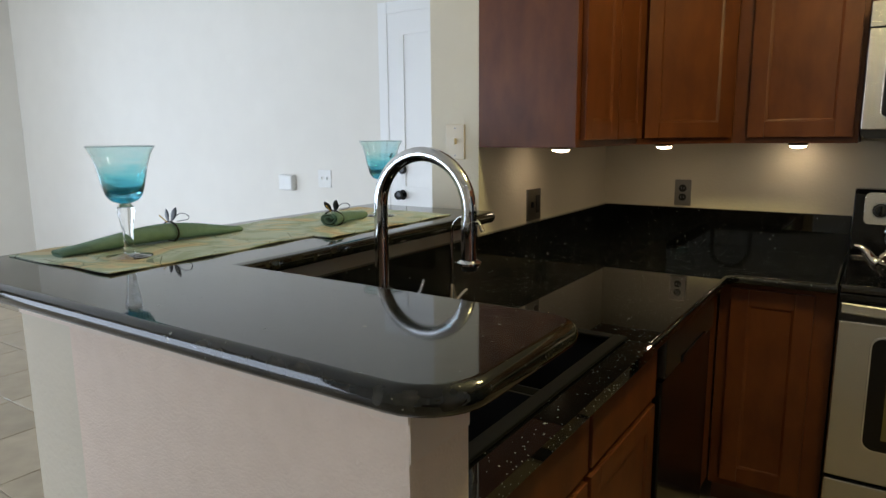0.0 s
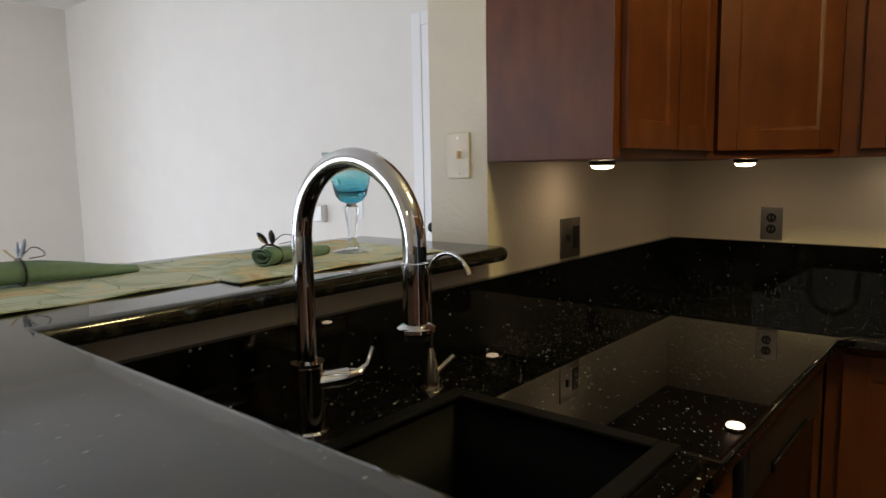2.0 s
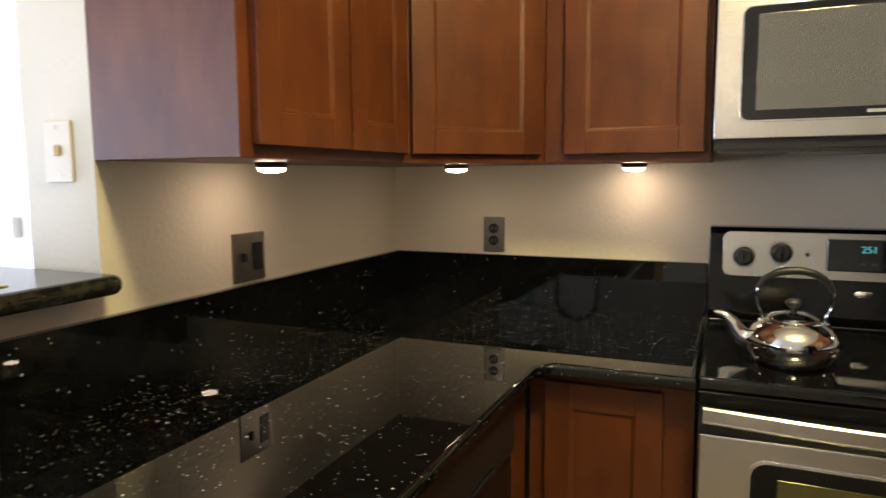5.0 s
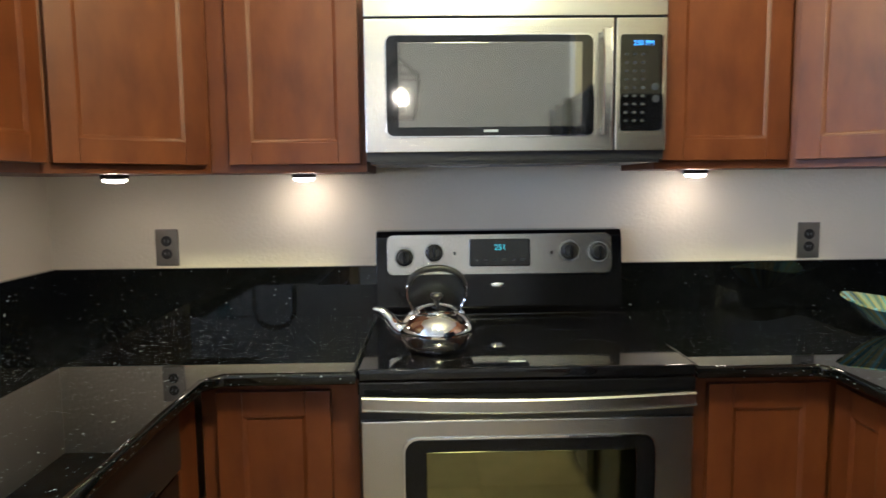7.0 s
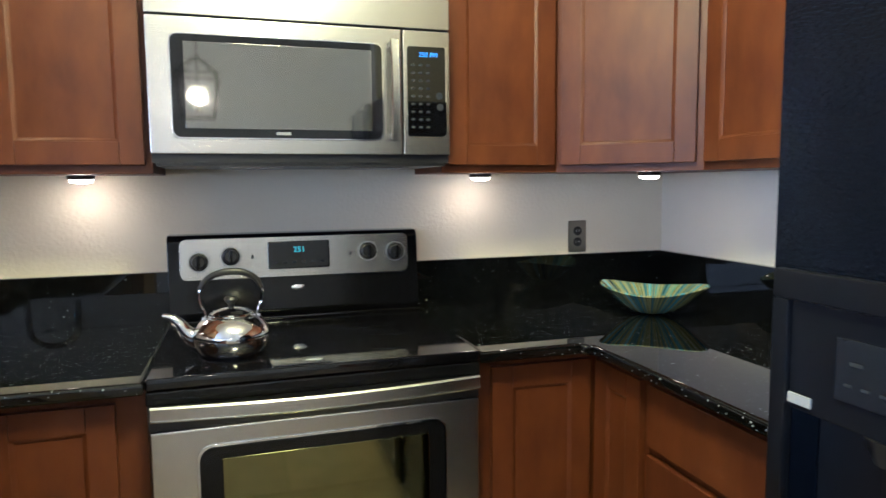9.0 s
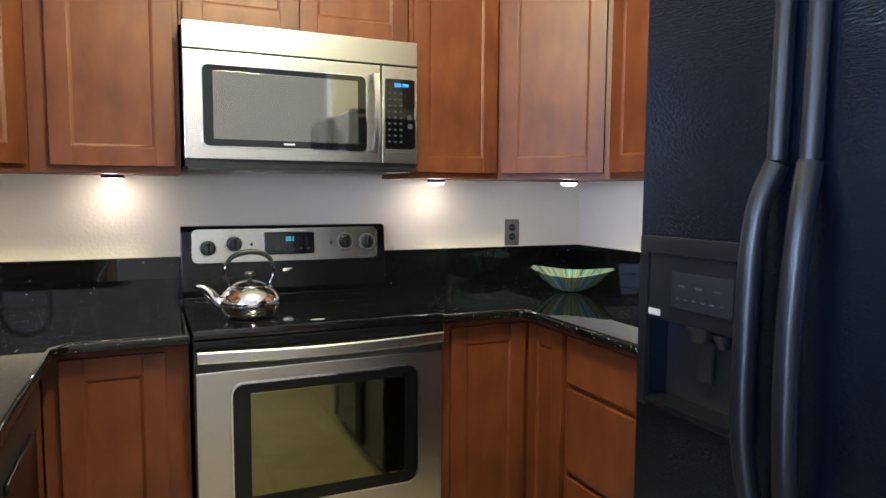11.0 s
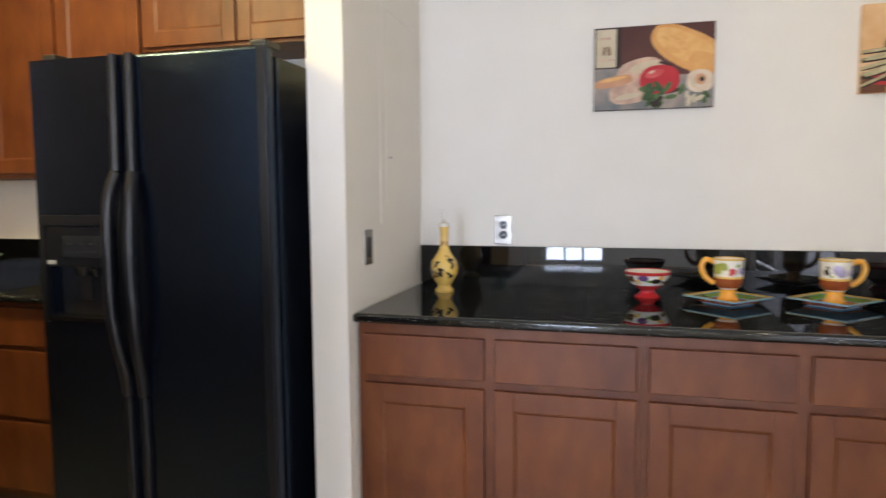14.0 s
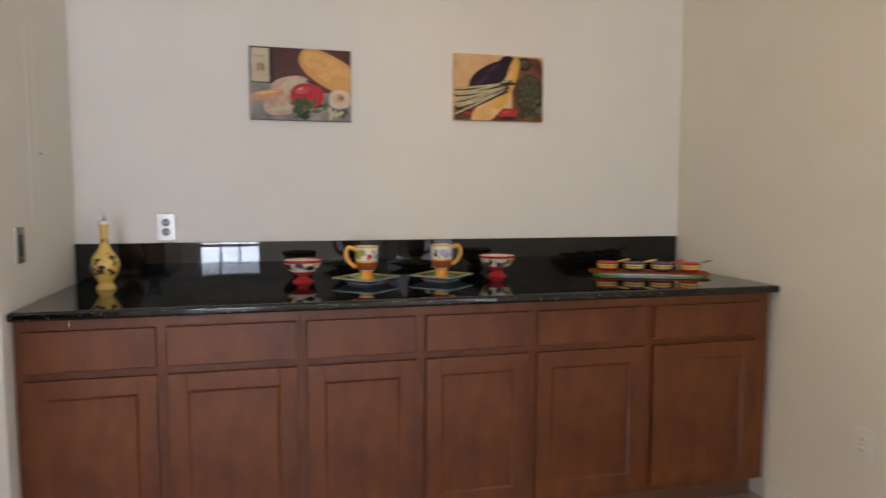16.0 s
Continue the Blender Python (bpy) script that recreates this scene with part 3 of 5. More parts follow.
for nm, bm in (("north", boxes((0.021, 1.024, -0.02, 0, CT, BSZ), bevel=0.002)), ("west", boxes((0.0, 0.02, -2.415, 0, CT, BSZ), bevel=0.002)), ("north_east", boxes((1.788, EAST - 0.021, -0.02, 0, CT, BSZ), bevel=0.002)), ("east", boxes((EAST - 0.02, EAST, -1.495, 0, CT, BSZ), bevel=0.002)), ("sideboard", boxes((EAST - 0.02, EAST, -5.28, -2.517, CT, BSZ), bevel=0.002))):
    tagged(part("backsplash", bm, SPLASH), "polished black granite upstand along the wall", "backsplash")
BARZ = 1.155
bar = round_outline([(-0.46, -2.59), (0.795, -2.59), (0.795, -2.237), (0.078, -2.237), (0.078, -1.20), (-0.46, -1.20)], [0.06, 0.085, 0.05, 0.0, 0.03, 0.02])
stone("bar_top", bar, 1.119, BARZ, 0.0172, SLABSTONE, "L-shaped dark green-black granite bar top with rounded edge")

# ---- sink ----
sk = thing("sink", pose(0, 0, 0), "black composite double-bowl sink set into the granite", "sink")
R = 0.022
part("rim", boxes((SX0 - 0.01, SX0 + R, SY0 - 0.01, SY1 + 0.01, CT, CT + 0.008), (SX1 - R, SX1 + 0.01, SY0 - 0.01, SY1 + 0.01, CT, CT + 0.008), (SX0 + R, SX1 - R, SY1 - R, SY1 + 0.01, CT, CT + 0.008), (SX0 + R, SX1 - R, SY0 - 0.01, SY0 + R, CT, CT + 0.008), bevel=0.003), SINK, sk)
MID = -1.985
for y0, y1 in ((SY0 + 0.004, MID - 0.014), (MID + 0.014, SY1 - 0.004)):
    bm = box(SX0 + 0.003, SX1 - 0.003, y0, y1, 0.69, CT - 0.001)
    bm.normal_update()
    bmesh.ops.delete(bm, geom=[f for f in bm.faces if f.normal.z > 0.5], context="FACES_ONLY")
    bowl_ob = part("bowl", bm, SINK, sk)
    so = bowl_ob.modifiers.new("thick", "SOLIDIFY")
    so.thickness, so.offset = 0.01, -1
    part("drain", lathe([(0, 0.004), (0.04, 0.004), (0.045, 0.001), (0.045, 0)], 24), CHROME, sk, "round metal drain", pose(0.4, (y0 + y1) / 2, 0.70))
part("divider", box(SX0 + 0.015, SX1 - 0.015, MID - 0.013, MID + 0.013, 0.701, CT - 0.03, 0.004), SINK, sk)

# ---- faucet ----
fx, fy = 0.135, -1.875
fa = thing("faucet", pose(fx, fy, CT), "tall chrome gooseneck pull-down kitchen faucet", "faucet")
part("base_ring", lathe([(0, 0), (0.031, 0), (0.031, 0.006), (0.027, 0.009), (0, 0.009)], 32), CHROME, fa)
part("body", lathe([(0.0, 0.008), (0.026, 0.008), (0.026, 0.112), (0.0255, 0.117), (0.0, 0.117)], 32), CHROME, fa)
part("collar", lathe([(0.0, 0.117), (0.0275, 0.117), (0.0275, 0.122), (0.0, 0.122)], 32), CHROME, fa)
neck = [(0, 0, 0.12), (0, 0, 0.2), (0, 0, 0.30)] + [(0.122 - 0.122 * math.cos(a), 0, 0.325 + 0.122 * math.sin(a)) for a in np.linspace(0, math.pi, 28)] + [(0.244, 0, 0.305)]
part("neck", tube(neck, 0.0165, 24), CHROME, fa)
part("joint_ring", lathe([(0, 0.298), (0.0185, 0.298), (0.0185, 0.303), (0, 0.303)], 28, cx=0.244), CHROME, fa)
sp = part("spray_head", lathe([(0, 0.215), (0.0155, 0.215), (0.0175, 0.225), (0.0175, 0.297), (0, 0.297)], 28, cx=0.244), CHROME, fa)
part("spray_ring", lathe([(0, 0.205), (0.022, 0.205), (0.0265, 0.209), (0.0265, 0.214), (0.019, 0.219), (0, 0.219)], 32, cx=0.244), CHROME, sp)
part("nozzle", lathe([(0, 0.196), (0.016, 0.196), (0.018, 0.205), (0, 0.205)], 24, cx=0.244), BLACKP, sp)
lv = part("lever_hub", tube([(0.012, 0.012, 0.088), (0.035, 0.055, 0.09)], 0.0165, 20), CHROME, fa)
part("lever", tube([(0.035, 0.055, 0.09), (0.043, 0.075, 0.092), (0.048, 0.088, 0.105), (0.053, 0.098, 0.135)], [0.015, 0.010, 0.006, 0.0055], 16), CHROME, lv)

# ---- small filter tap ----
ft = thing("filter_tap", pose(0.142, -1.58, CT), "slim brushed-nickel drinking-water tap", "tap")
part("base_ring", lathe([(0, 0), (0.024, 0), (0.023, 0.004), (0, 0.005)], 28), NICKEL, ft)
part("body", lathe([(0, 0.004), (0.016, 0.004), (0.0155, 0.03), (0.010, 0.068), (0.005, 0.08), (0, 0.08)], 28), NICKEL, ft)
arc = [(0, 0, 0.075), (0, 0, 0.15), (0, 0, 0.21)] + [(0.05 - 0.05 * math.cos(a), 0.0, 0.222 + 0.05 * math.sin(a)) for a in np.linspace(0, 2.55, 16)]
part("spout", tube(arc, 0.0042, 14), CHROME, ft)
part("spout_tip", tube([arc[-1], (arc[-1][0] + 0.008, 0, arc[-1][2] - 0.016)], 0.0062, 14), NICKEL, ft)
part("lever", tube([(0.006, 0.010, 0.03), (0.022, 0.036, 0.055), (0.025, 0.041, 0.06)], [0.0065, 0.0065, 0.005], 14), NICKEL, ft)

# ---- range ----
RX0, RX1 = 1.028, 1.784
RW = RX1 - RX0
rg = thing("range", pose(RX0, -0.64, 0), "stainless-steel and black glass-top electric range", "range")
part("body", box(0.002, RW - 0.002, 0.0, 0.635, 0.06, 0.895), BLACKM, rg)
ck = part("cooktop", box(0, RW, -0.03, 0.57, 0.895, 0.922, 0.006), BLACKG, rg, "black ceramic-glass cooktop")
for cx, cy, r in ((0.2, 0.14, 0.1), (0.56, 0.14, 0.08), (0.2, 0.42, 0.075), (0.56, 0.42, 0.1)):
    part("burner_ring", lathe([(r - 0.0015, 0.9221), (r - 0.0015, 0.9224), (r, 0.9224), (r, 0.9221)], 48, cx, cy), DARKRING, ck)
part("cooktop_mark", lathe([(0, 0.9222), (0.02, 0.9222), (0.02, 0.9226), (0, 0.9226)], 24, 0.36, 0.02, 0, 0.4), PRINT, ck)
part("front_rail", box(0.0, RW, -0.03, 0.0, 0.862, 0.893, 0.005), BLACKM, rg)
bg = part("backguard", prism([(0.0, 0.0), (0.085, 0.0), (0.085, 0.262), (0.02, 0.262), (0.006, 0.245), (0.0, 0.18), (-0.015, 0.03)], 0, RW, 0.004), BLACKM, rg, m=Matrix(((0, 0, 1, 0), (1, 0, 0, 0.552), (0, 1, 0, 0.92), (0, 0, 0, 1))))
part("backguard_ledge", box(0.012, RW - 0.012, -0.0095, 0.004, 0.062, 0.0665, 0.0015), BLACKG, rg, m=pose(0, 0.552, 0.92))
part("backguard_foot", box(0.006, RW - 0.006, -0.028, -0.012, 0.0025, 0.012, 0.003), BLACKG, rg, m=pose(0, 0.552, 0.92))
pm = pose(0, 0.531, 0.92, -3.5)
pl = part("control_panel", prism(round_outline([(0.035, 0.13), (RW - 0.035, 0.13), (RW - 0.035, 0.252), (0.035, 0.252)], [0.02] * 4), -0.004, 0.006, 0.0015), STEEL, rg, "brushed-steel control panel", pose(0, 0.538, 0.92, 86.5))
part("display", box(0.285, 0.47, -0.012, 0.0, 0.155, 0.238, 0.004), BLACKG, rg, "black clock display", pm)
words("251", 0.024, LCDTEAL, rg, pm @ pose(0.378, -0.0125, 0.212, 90), "clock_digits")
for i in range(6):
    part("touch_key", box(0.30 + 0.028 * i, 0.312 + 0.028 * i, -0.0128, -0.011, 0.172, 0.178), DIM, rg, m=pm)
for x, z in ((0.088, 0.185), (0.178, 0.198), (0.59, 0.2), (0.678, 0.196)):
    kb = part("knob", lathe([(0, 0), (0.026, 0), (0.026, 0.005), (0.021, 0.007), (0.019, 0.022), (0.016, 0.026), (0, 0.026)], 28), BLACKP, rg, "black round knob", pm @ pose(x, -0.009, z, 90))
    part("knob_grip", box(-0.0045, 0.0045, -0.019, 0.019, 0.02, 0.032, 0.002), BLACKM, kb)
    part("dial_ring", lathe([(0.029, 0), (0.029, 0.0012), (0.0305, 0.0012), (0.0305, 0)], 36), PRINT, kb)
for x in (0.24, 0.535):
    part("indicator", box(x - 0.003, x + 0.003, -0.0105, -0.008, 0.19, 0.2), BLACKP, rg, m=pm)
part("badge", lathe([(0, 0), (0.022, 0), (0.022, 0.003), (0.018, 0.004), (0, 0.004)], 28, squash=0.38), CHROME, rg, "oval bright badge", pose(0.373, 0.546, 1.015, 86))
part("oven_door", box(0.004, RW - 0.004, -0.035, 0.0, 0.275, 0.806, 0.006), STEEL, rg, "stainless oven door")
part("window_trim", prism(round_outline([(0.097, 0.385), (0.666, 0.385), (0.666, 0.768), (0.097, 0.768)], [0.035] * 4), 0.0, 0.005, 0.0015), CHROME, rg, "bright rounded trim line", pose(0, -0.034, 0, 90))
part("window_border", prism(round_outline([(0.103, 0.391), (0.660, 0.391), (0.660, 0.762), (0.103, 0.762)], [0.032] * 4), 0.004, 0.0066), BLACKM, rg, m=pose(0, -0.034, 0, 90))
part("oven_window", box(0.15, 0.62, -0.0425, -0.038, 0.43, 0.735, 0.002), OVENWIN, rg, "dark reflecting oven window")
# black vent strip made taller, so it doubles as the handle's shadow gap
part("vent_slot_handle_shade", box(0.004, RW - 0.004, -0.026, -0.002, 0.8065, 0.861), BLACKP, rg)
hb = curve_pts([(0.012, -0.055, 0.852), (0.2, -0.064, 0.848), (RW / 2, -0.067, 0.846), (RW - 0.2, -0.064, 0.848), (RW - 0.012, -0.055, 0.852)], 6)
part("handle", strap(hb, 0.034, 0.014, (0, 0, 1)), STEEL, rg, "broad curved steel bar handle")
for x in (0.014, RW - 0.084):
    part("handle_post", box(x, x + 0.07, -0.053, -0.024, 0.846, 0.861, 0.004), BLACKM, rg)
part("storage_drawer", box(0.004, RW - 0.004, -0.033, 0.0, 0.085, 0.262, 0.006), STEEL, rg, "stainless storage drawer")
part("kick_panel", box(0.02, RW - 0.02, 0.01, 0.04, 0.0, 0.06), BLACKP, rg)

# ---- microwave ----
MX0, MX1, MZ0, MZ1 = 1.034, 1.796, 1.385, 1.822
mwv = thing("microwave", pose(MX0, -0.395, 0), "stainless over-the-range microwave with black control panel", "microwave")
MW = MX1 - MX0
part("body", box(0.002, MW - 0.002, 0.0, 0.39, MZ0, MZ1 - 0.002), BLACKP, mwv)
part("vent_panel", box(0, MW, -0.012, -0.001, 1.74, MZ1, 0.003), STEEL, mwv, "steel vent panel")
part("door", box(0, 0.627, -0.014, -0.001, 1.406, 1.736, 0.004), STEEL, mwv, "stainless door")
part("control_side", box(0.631, MW, -0.014, -0.001, 1.406, 1.736, 0.004), STEEL, mwv)
part("window_trim", prism(round_outline([(0.051, 1.443), (0.577, 1.443), (0.577, 1.697), (0.051, 1.697)], [0.02] * 4), 0, 0.0035, 0.001), CHROME, mwv, "bright trim line", pose(0, -0.0135, 0, 90))
part("window_border", prism(round_outline([(0.055, 1.447), (0.573, 1.447), (0.573, 1.693), (0.055, 1.693)], [0.018] * 4), 0.003, 0.0052), BLACKG, mwv, "black glass window border", pose(0, -0.0135, 0, 90))
part("window_screen", box(0.085, 0.545, -0.0205, -0.018, 1.468, 1.676, 0.001), MWWIN, mwv, "grey screened window")
part("brand_mark", boxes((0.298, 0.334, -0.0195, -0.0185, 1.455, 1.462)), PRINT, mwv)
hp = curve_pts([(0.603, -0.036, 1.447), (0.603, -0.046, 1.50), (0.603, -0.049, 1.575), (0.603, -0.046, 1.65), (0.603, -0.036, 1.705)], 5)
part("handle", strap(hp, 0.024, 0.011, (1, 0, 0)), STEEL, mwv, "broad bowed steel handle")
for z in (1.449, 1.687):
    part("handle_post", box(0.593, 0.613, -0.036, -0.013, z, z + 0.016, 0.003), BLACKP, mwv)
cp = part("control_panel", prism(round_outline([(0.642, 1.456), (0.748, 1.456), (0.748, 1.694), (0.642, 1.694)], [0.008] * 4), 0, 0.003, 0.001), BLACKG, mwv, "black control panel", pose(0, -0.0135, 0, 90))
part("panel_trim", boxes((0.7482, 0.7512, -0.0175, -0.0138, 1.456, 1.694)), CHROME, mwv)
words("250 PM", 0.017, LCDBLUE, mwv, pose(0.70, -0.0169, 1.672, 90), "clock_digits")
for r in range(9):
    for c in range(3):
        part("key", lathe([(0, 0), (0.0055, 0), (0.0055, 0.0008), (0, 0.0008)], 10, squash=0.6), DIM, cp, m=pose(0.657 + 0.021 * c, 1.645 - 0.0205 * r, 0.003))
for x, z in ((0.731, 1.565), (0.733, 1.535)):
    part("key", lathe([(0, 0), (0.0095, 0), (0.0085, 0.0008), (0, 0.0008)], 16), DIM, cp, m=pose(x, z, 0.003))
part("underside", box(0.01, MW - 0.01, 0.004, 0.37, MZ0 - 0.008, MZ0), BLACKP, mwv)
for x in (0.16, 0.5):
    part("filter", box(x, x + 0.16, 0.05, 0.25, MZ0 - 0.012, MZ0 - 0.008), PLATE, mwv)

# ---- refrigerator ----
FX, FY0, FY1, FZ = 1.905, -1.507, -2.341, 1.71
fr = thing("refrigerator", pose(FX, FY0, 0, 0, 0, -90), "black side-by-side refrigerator with water and ice dispenser", "refrigerator")
FW = FY0 - FY1
SPL = 0.352
part("body", box(0.005, FW - 0.005, 0.02, 0.78, 0.03, FZ - 0.02, 0.006), FRIDGE, fr)
fd = bmesh.new()
ring_v = {}
for y in (-0.05, 0.0):
    for nm, (x0, x1, z0, z1) in (("o", (0.0, SPL - 0.004, 0.06, FZ)), ("i", (0.035, SPL - 0.075, 0.885, 1.215))):
        ring_v[y, nm] = [fd.verts.new(p) for p in ((x0, y, z0), (x1, y, z0), (x1, y, z1), (x0, y, z1))]
for k in range(4):
    q = (k + 1) % 4
    for y in (-0.05, 0.0):
        fd.faces.new((ring_v[y, "o"][k], ring_v[y, "o"][q], ring_v[y, "i"][q], ring_v[y, "i"][k]))
    for nm in "oi":
        fd.faces.new((ring_v[-0.05, nm][k], ring_v[-0.05, nm][q], ring_v[0.0, nm][q], ring_v[0.0, nm][k]))
bmesh.ops.recalc_face_normals(fd, faces=fd.faces[:])
fl = part("freezer_door", fd, FRIDGE, fr, "textured black freezer door")
part("dispenser_back", box(0.036, SPL - 0.076, -0.006, -0.001, 0.886, 1.214), BLACKP, fl)
part("fridge_door", box(SPL + 0.004, FW, -0.05, 0.0, 0.06, FZ, 0.012, 3), FRIDGE, fr, "textured black refrigerator door")
part("edge_trim", box(FW - 0.028, FW + 0.001, -0.056, -0.049, 0.06, FZ, 0.003), FRIDGEH, fr)
part("gasket", box(SPL - 0.003, SPL + 0.003, -0.035, 0.0, 0.07, FZ - 0.01), PRINT, fr, "grey door gasket")
part("dispenser_frame", boxes((0.012, SPL - 0.062, -0.064, -0.05, 1.19, 1.225), (0.012, 0.036, -0.064, -0.05, 0.88, 1.19), (SPL - 0.076, SPL - 0.062, -0.064, -0.05, 0.88, 1.19), (0.036, SPL - 0.076, -0.058, -0.05, 1.06, 1.19), bevel=0.003), FRIDGEH, fl)
part("dispenser_screen", box(0.10, SPL - 0.105, -0.061, -0.058, 1.09, 1.16, 0.002), SLATE, fl, "small slate-grey control screen")
for i in range(3):
    part("screen_mark", box(0.118 + 0.043 * i, 0.134 + 0.043 * i, -0.0616, -0.0608, 1.132, 1.136), DIM, fl)
for i in range(6):
    part("screen_mark", box(0.112 + 0.021 * i, 0.122 + 0.021 * i, -0.0616, -0.0608, 1.108, 1.111), DIM, fl)
part("dispenser_label", box(0.038, 0.07, -0.0605, -0.0575, 1.068, 1.08), PRINT, fl, "small pale label bar")
part("dispenser_spout", tube([(0.15, -0.03, 1.06), (0.15, -0.03, 1.03)], [0.03, 0.018], 16), BLACKP, fl)
part("dispenser_paddle", boxes((0.13, 0.17, -0.022, -0.014, 0.95, 1.03), bevel=0.003), BLACKP, fl)
part("ice_chute", tube([(0.205, -0.036, 1.058), (0.205, -0.032, 1.03)], [0.02, 0.012], 14), SLATE, fl, "slate-grey chute tip")
part("drip_tray", box(0.036, SPL - 0.076, -0.066, -0.004, 0.885, 0.9, 0.003), BLACKM, fl)
for x, s in ((SPL - 0.028, -1), (SPL + 0.03, 1)):
    hp = curve_pts([(x, -0.06, FZ), (x, -0.062, 1.55), (x, -0.066, 1.36)], 4)
    part("handle_rail", tube(hp, [0.015] * len(hp), 14), FRIDGEH, fr, "long satin-black upper door rail")
    hp = curve_pts([(x, -0.066, 1.355), (x - 0.004 + 0.01 * s, -0.088, 1.27), (x - 0.008 + 0.01 * s, -0.096, 1.1), (x - 0.006 + 0.01 * s, -0.094, 0.9), (x, -0.07, 0.74), (x, -0.058, 0.66)], 6)
    part("handle", tube(hp, 0.0185, 16), FRIDGEH, fr, "bowed satin-black handle")
    hp = curve_pts([(x, -0.058, 0.655), (x, -0.055, 0.3), (x, -0.055, 0.07)], 3)
    part("handle_rail", tube(hp, 0.014, 14), FRIDGEH, fr)
for x in (0.03, FW - 0.06):
    part("hinge_cap", box(x, x + 0.05, -0.03, 0.06, FZ, FZ + 0.022, 0.006), BLACKP, fr)
part("toe_grille", box(0.01, FW - 0.01, -0.02, 0.02, 0.0, 0.055), BLACKP, fr)

# ---- puck lights under the wall cabinets ----
PUCKS = [(0.15, -0.875), (0.355, -0.305), (0.822, -0.11), (1.99, -0.125), (2.46, -0.37)]
proto = thing("puck_light", pose(*PUCKS[0], UB), "small round bronze puck light, switched on, under a wall cabinet", "light", "puck lights under the cabinets")
part("housing", lathe([(0, 0), (0.036, 0), (0.036, -0.008), (0.031, -0.013), (0.0, -0.013)], 28), BRONZE, proto)
part("lens", lathe([(0.030, -0.0132), (0.028, -0.019), (0.015, -0.0225), (0, -0.0235)], 28), LENS, proto, "glowing frosted lens")
for x, y in PUCKS[1:]:
    copy_thing(proto, pose(x, y, UB))


# ---- outlets and switches ----
def wall_plate(name, m, kind, label, plate, face):
    """A cover plate 70 x 115 mm, its face towards local -y, its centre at the origin."""
    t = thing(name, m, label, "outlet" if kind == "outlet" else "switch")
    part("plate", box(-0.036, 0.036, -0.006, 0, -0.058, 0.058, 0.003), plate, t)
    if kind == "outlet":
        for z in (-0.02, 0.02):
            s = part("socket", lathe([(0, 0), (0.0165, 0), (0.0165, 0.0025), (0, 0.0025)], 20), face, t, m=pose(0, -0.006, z, 90))
            for x in (-0.006, 0.006):
                part("slot", box(x - 0.001, x + 0.001, -0.004, 0.005, 0.0022, 0.0028), PRINT if face is BLACKP else BLACKP, s)
    elif kind == "switch":
        part("toggle", box(-0.005, 0.005, -0.016, -0.006, -0.008, 0.012, 0.002), face, t)
    elif kind == "wide":
        part("rocker", box(-0.017, 0.017, -0.009, -0.006, -0.034, 0.034, 0.002), face, t)
    for z in (-0.045, 0.045) if kind != "outlet" else (0.0,):
        part("screw", lathe([(0, 0), (0.003, 0), (0.003, 0.001), (0, 0.001)], 10), PLATE, t, m=pose(0, -0.006, z, 90))
    return t


SP = "brushed-steel plate with black outlet on the cream wall"
wall_plate("outlet", pose(0.365, 0, 1.135), "outlet", SP, PLATE, BLACKP)
wall_plate("outlet", pose(2.413, 0, 1.133), "outlet", SP, PLATE, BLACKP)
wall_plate("outlet", pose(EAST, -2.862, 1.135, 0, 0, -90), "outlet", "bright steel plate with black outlet above the sideboard", PLATE, BLACKP)
dbl = thing("switch", pose(0, -0.785, 1.135, 0, 0, 90), "double steel plate with dark switch and outlet over the sink counter", "switch")
part("plate", box(-0.058, 0.058, -0.006, 0, -0.06, 0.06, 0.003), PLATE, dbl)
part("toggle", box(-0.03, -0.02, -0.016, -0.006, -0.01, 0.012, 0.002), BLACKP, dbl)
part("rocker", box(0.012, 0.046, -0.009, -0.006, -0.034, 0.034, 0.002), BLACKP, dbl)
wall_plate("switch", pose(-0.088, -1.195, 1.378), "switch", "ivory switch plate on the textured wall end", IVORY, IVORY)
wall_plate("switch", pose(2.17, -2.515, 1.11), "wide", "steel switch plate on the short wall beside the sideboard", PLATE, BLACKP)
bx = thing("door_chime", pose(-2.43, FARN, 1.075), "small white plastic box on the living-room wall", "box")
part("case", box(-0.07, 0.07, -0.04, 0, -0.055, 0.055, 0.008, 3), WHITEP, bx)
part("front_cover", box(0.0, 0.064, -0.046, -0.04, -0.05, 0.05, 0.004), WHITEP, bx)
tw = thing("switch", pose(-2.08, FARN, 1.11), "white double switch plate on the living-room wall", "switch")
part("plate", box(-0.06, 0.06, -0.006, 0, -0.06, 0.06, 0.003), WHITEP, tw)
for x in (-0.024, 0.024):
    part("toggle", box(x - 0.005, x + 0.005, -0.016, -0.006, -0.008, 0.012, 0.002), WHITEP, tw)
wall_plate("outlet", pose(1.62, SOUTH, 0.41, 0, 0, 180), "outlet", "white outlet low on the plain wall", WHITEP, WHITEP)
ap = thing("access_panel", pose(2.5, -2.515, 1.5), "flush cream-painted breaker panel door in the short wall", "panel")
part("panel_door", box(-0.14, 0.22, -0.0025, 0, -0.24, 0.42, 0.001), WALL, ap)
part("panel_frame", boxes((-0.2, -0.143, -0.002, 0, -0.32, 0.5), (0.223, 0.262, -0.002, 0, -0.32, 0.5), (-0.143, 0.223, -0.002, 0, 0.423, 0.5), (-0.143, 0.223, -0.002, 0, -0.32, -0.243)), WALL, ap)
part("latch", box(-0.12, -0.09, -0.006, -0.004, -0.09, -0.084), PRINT, ap)

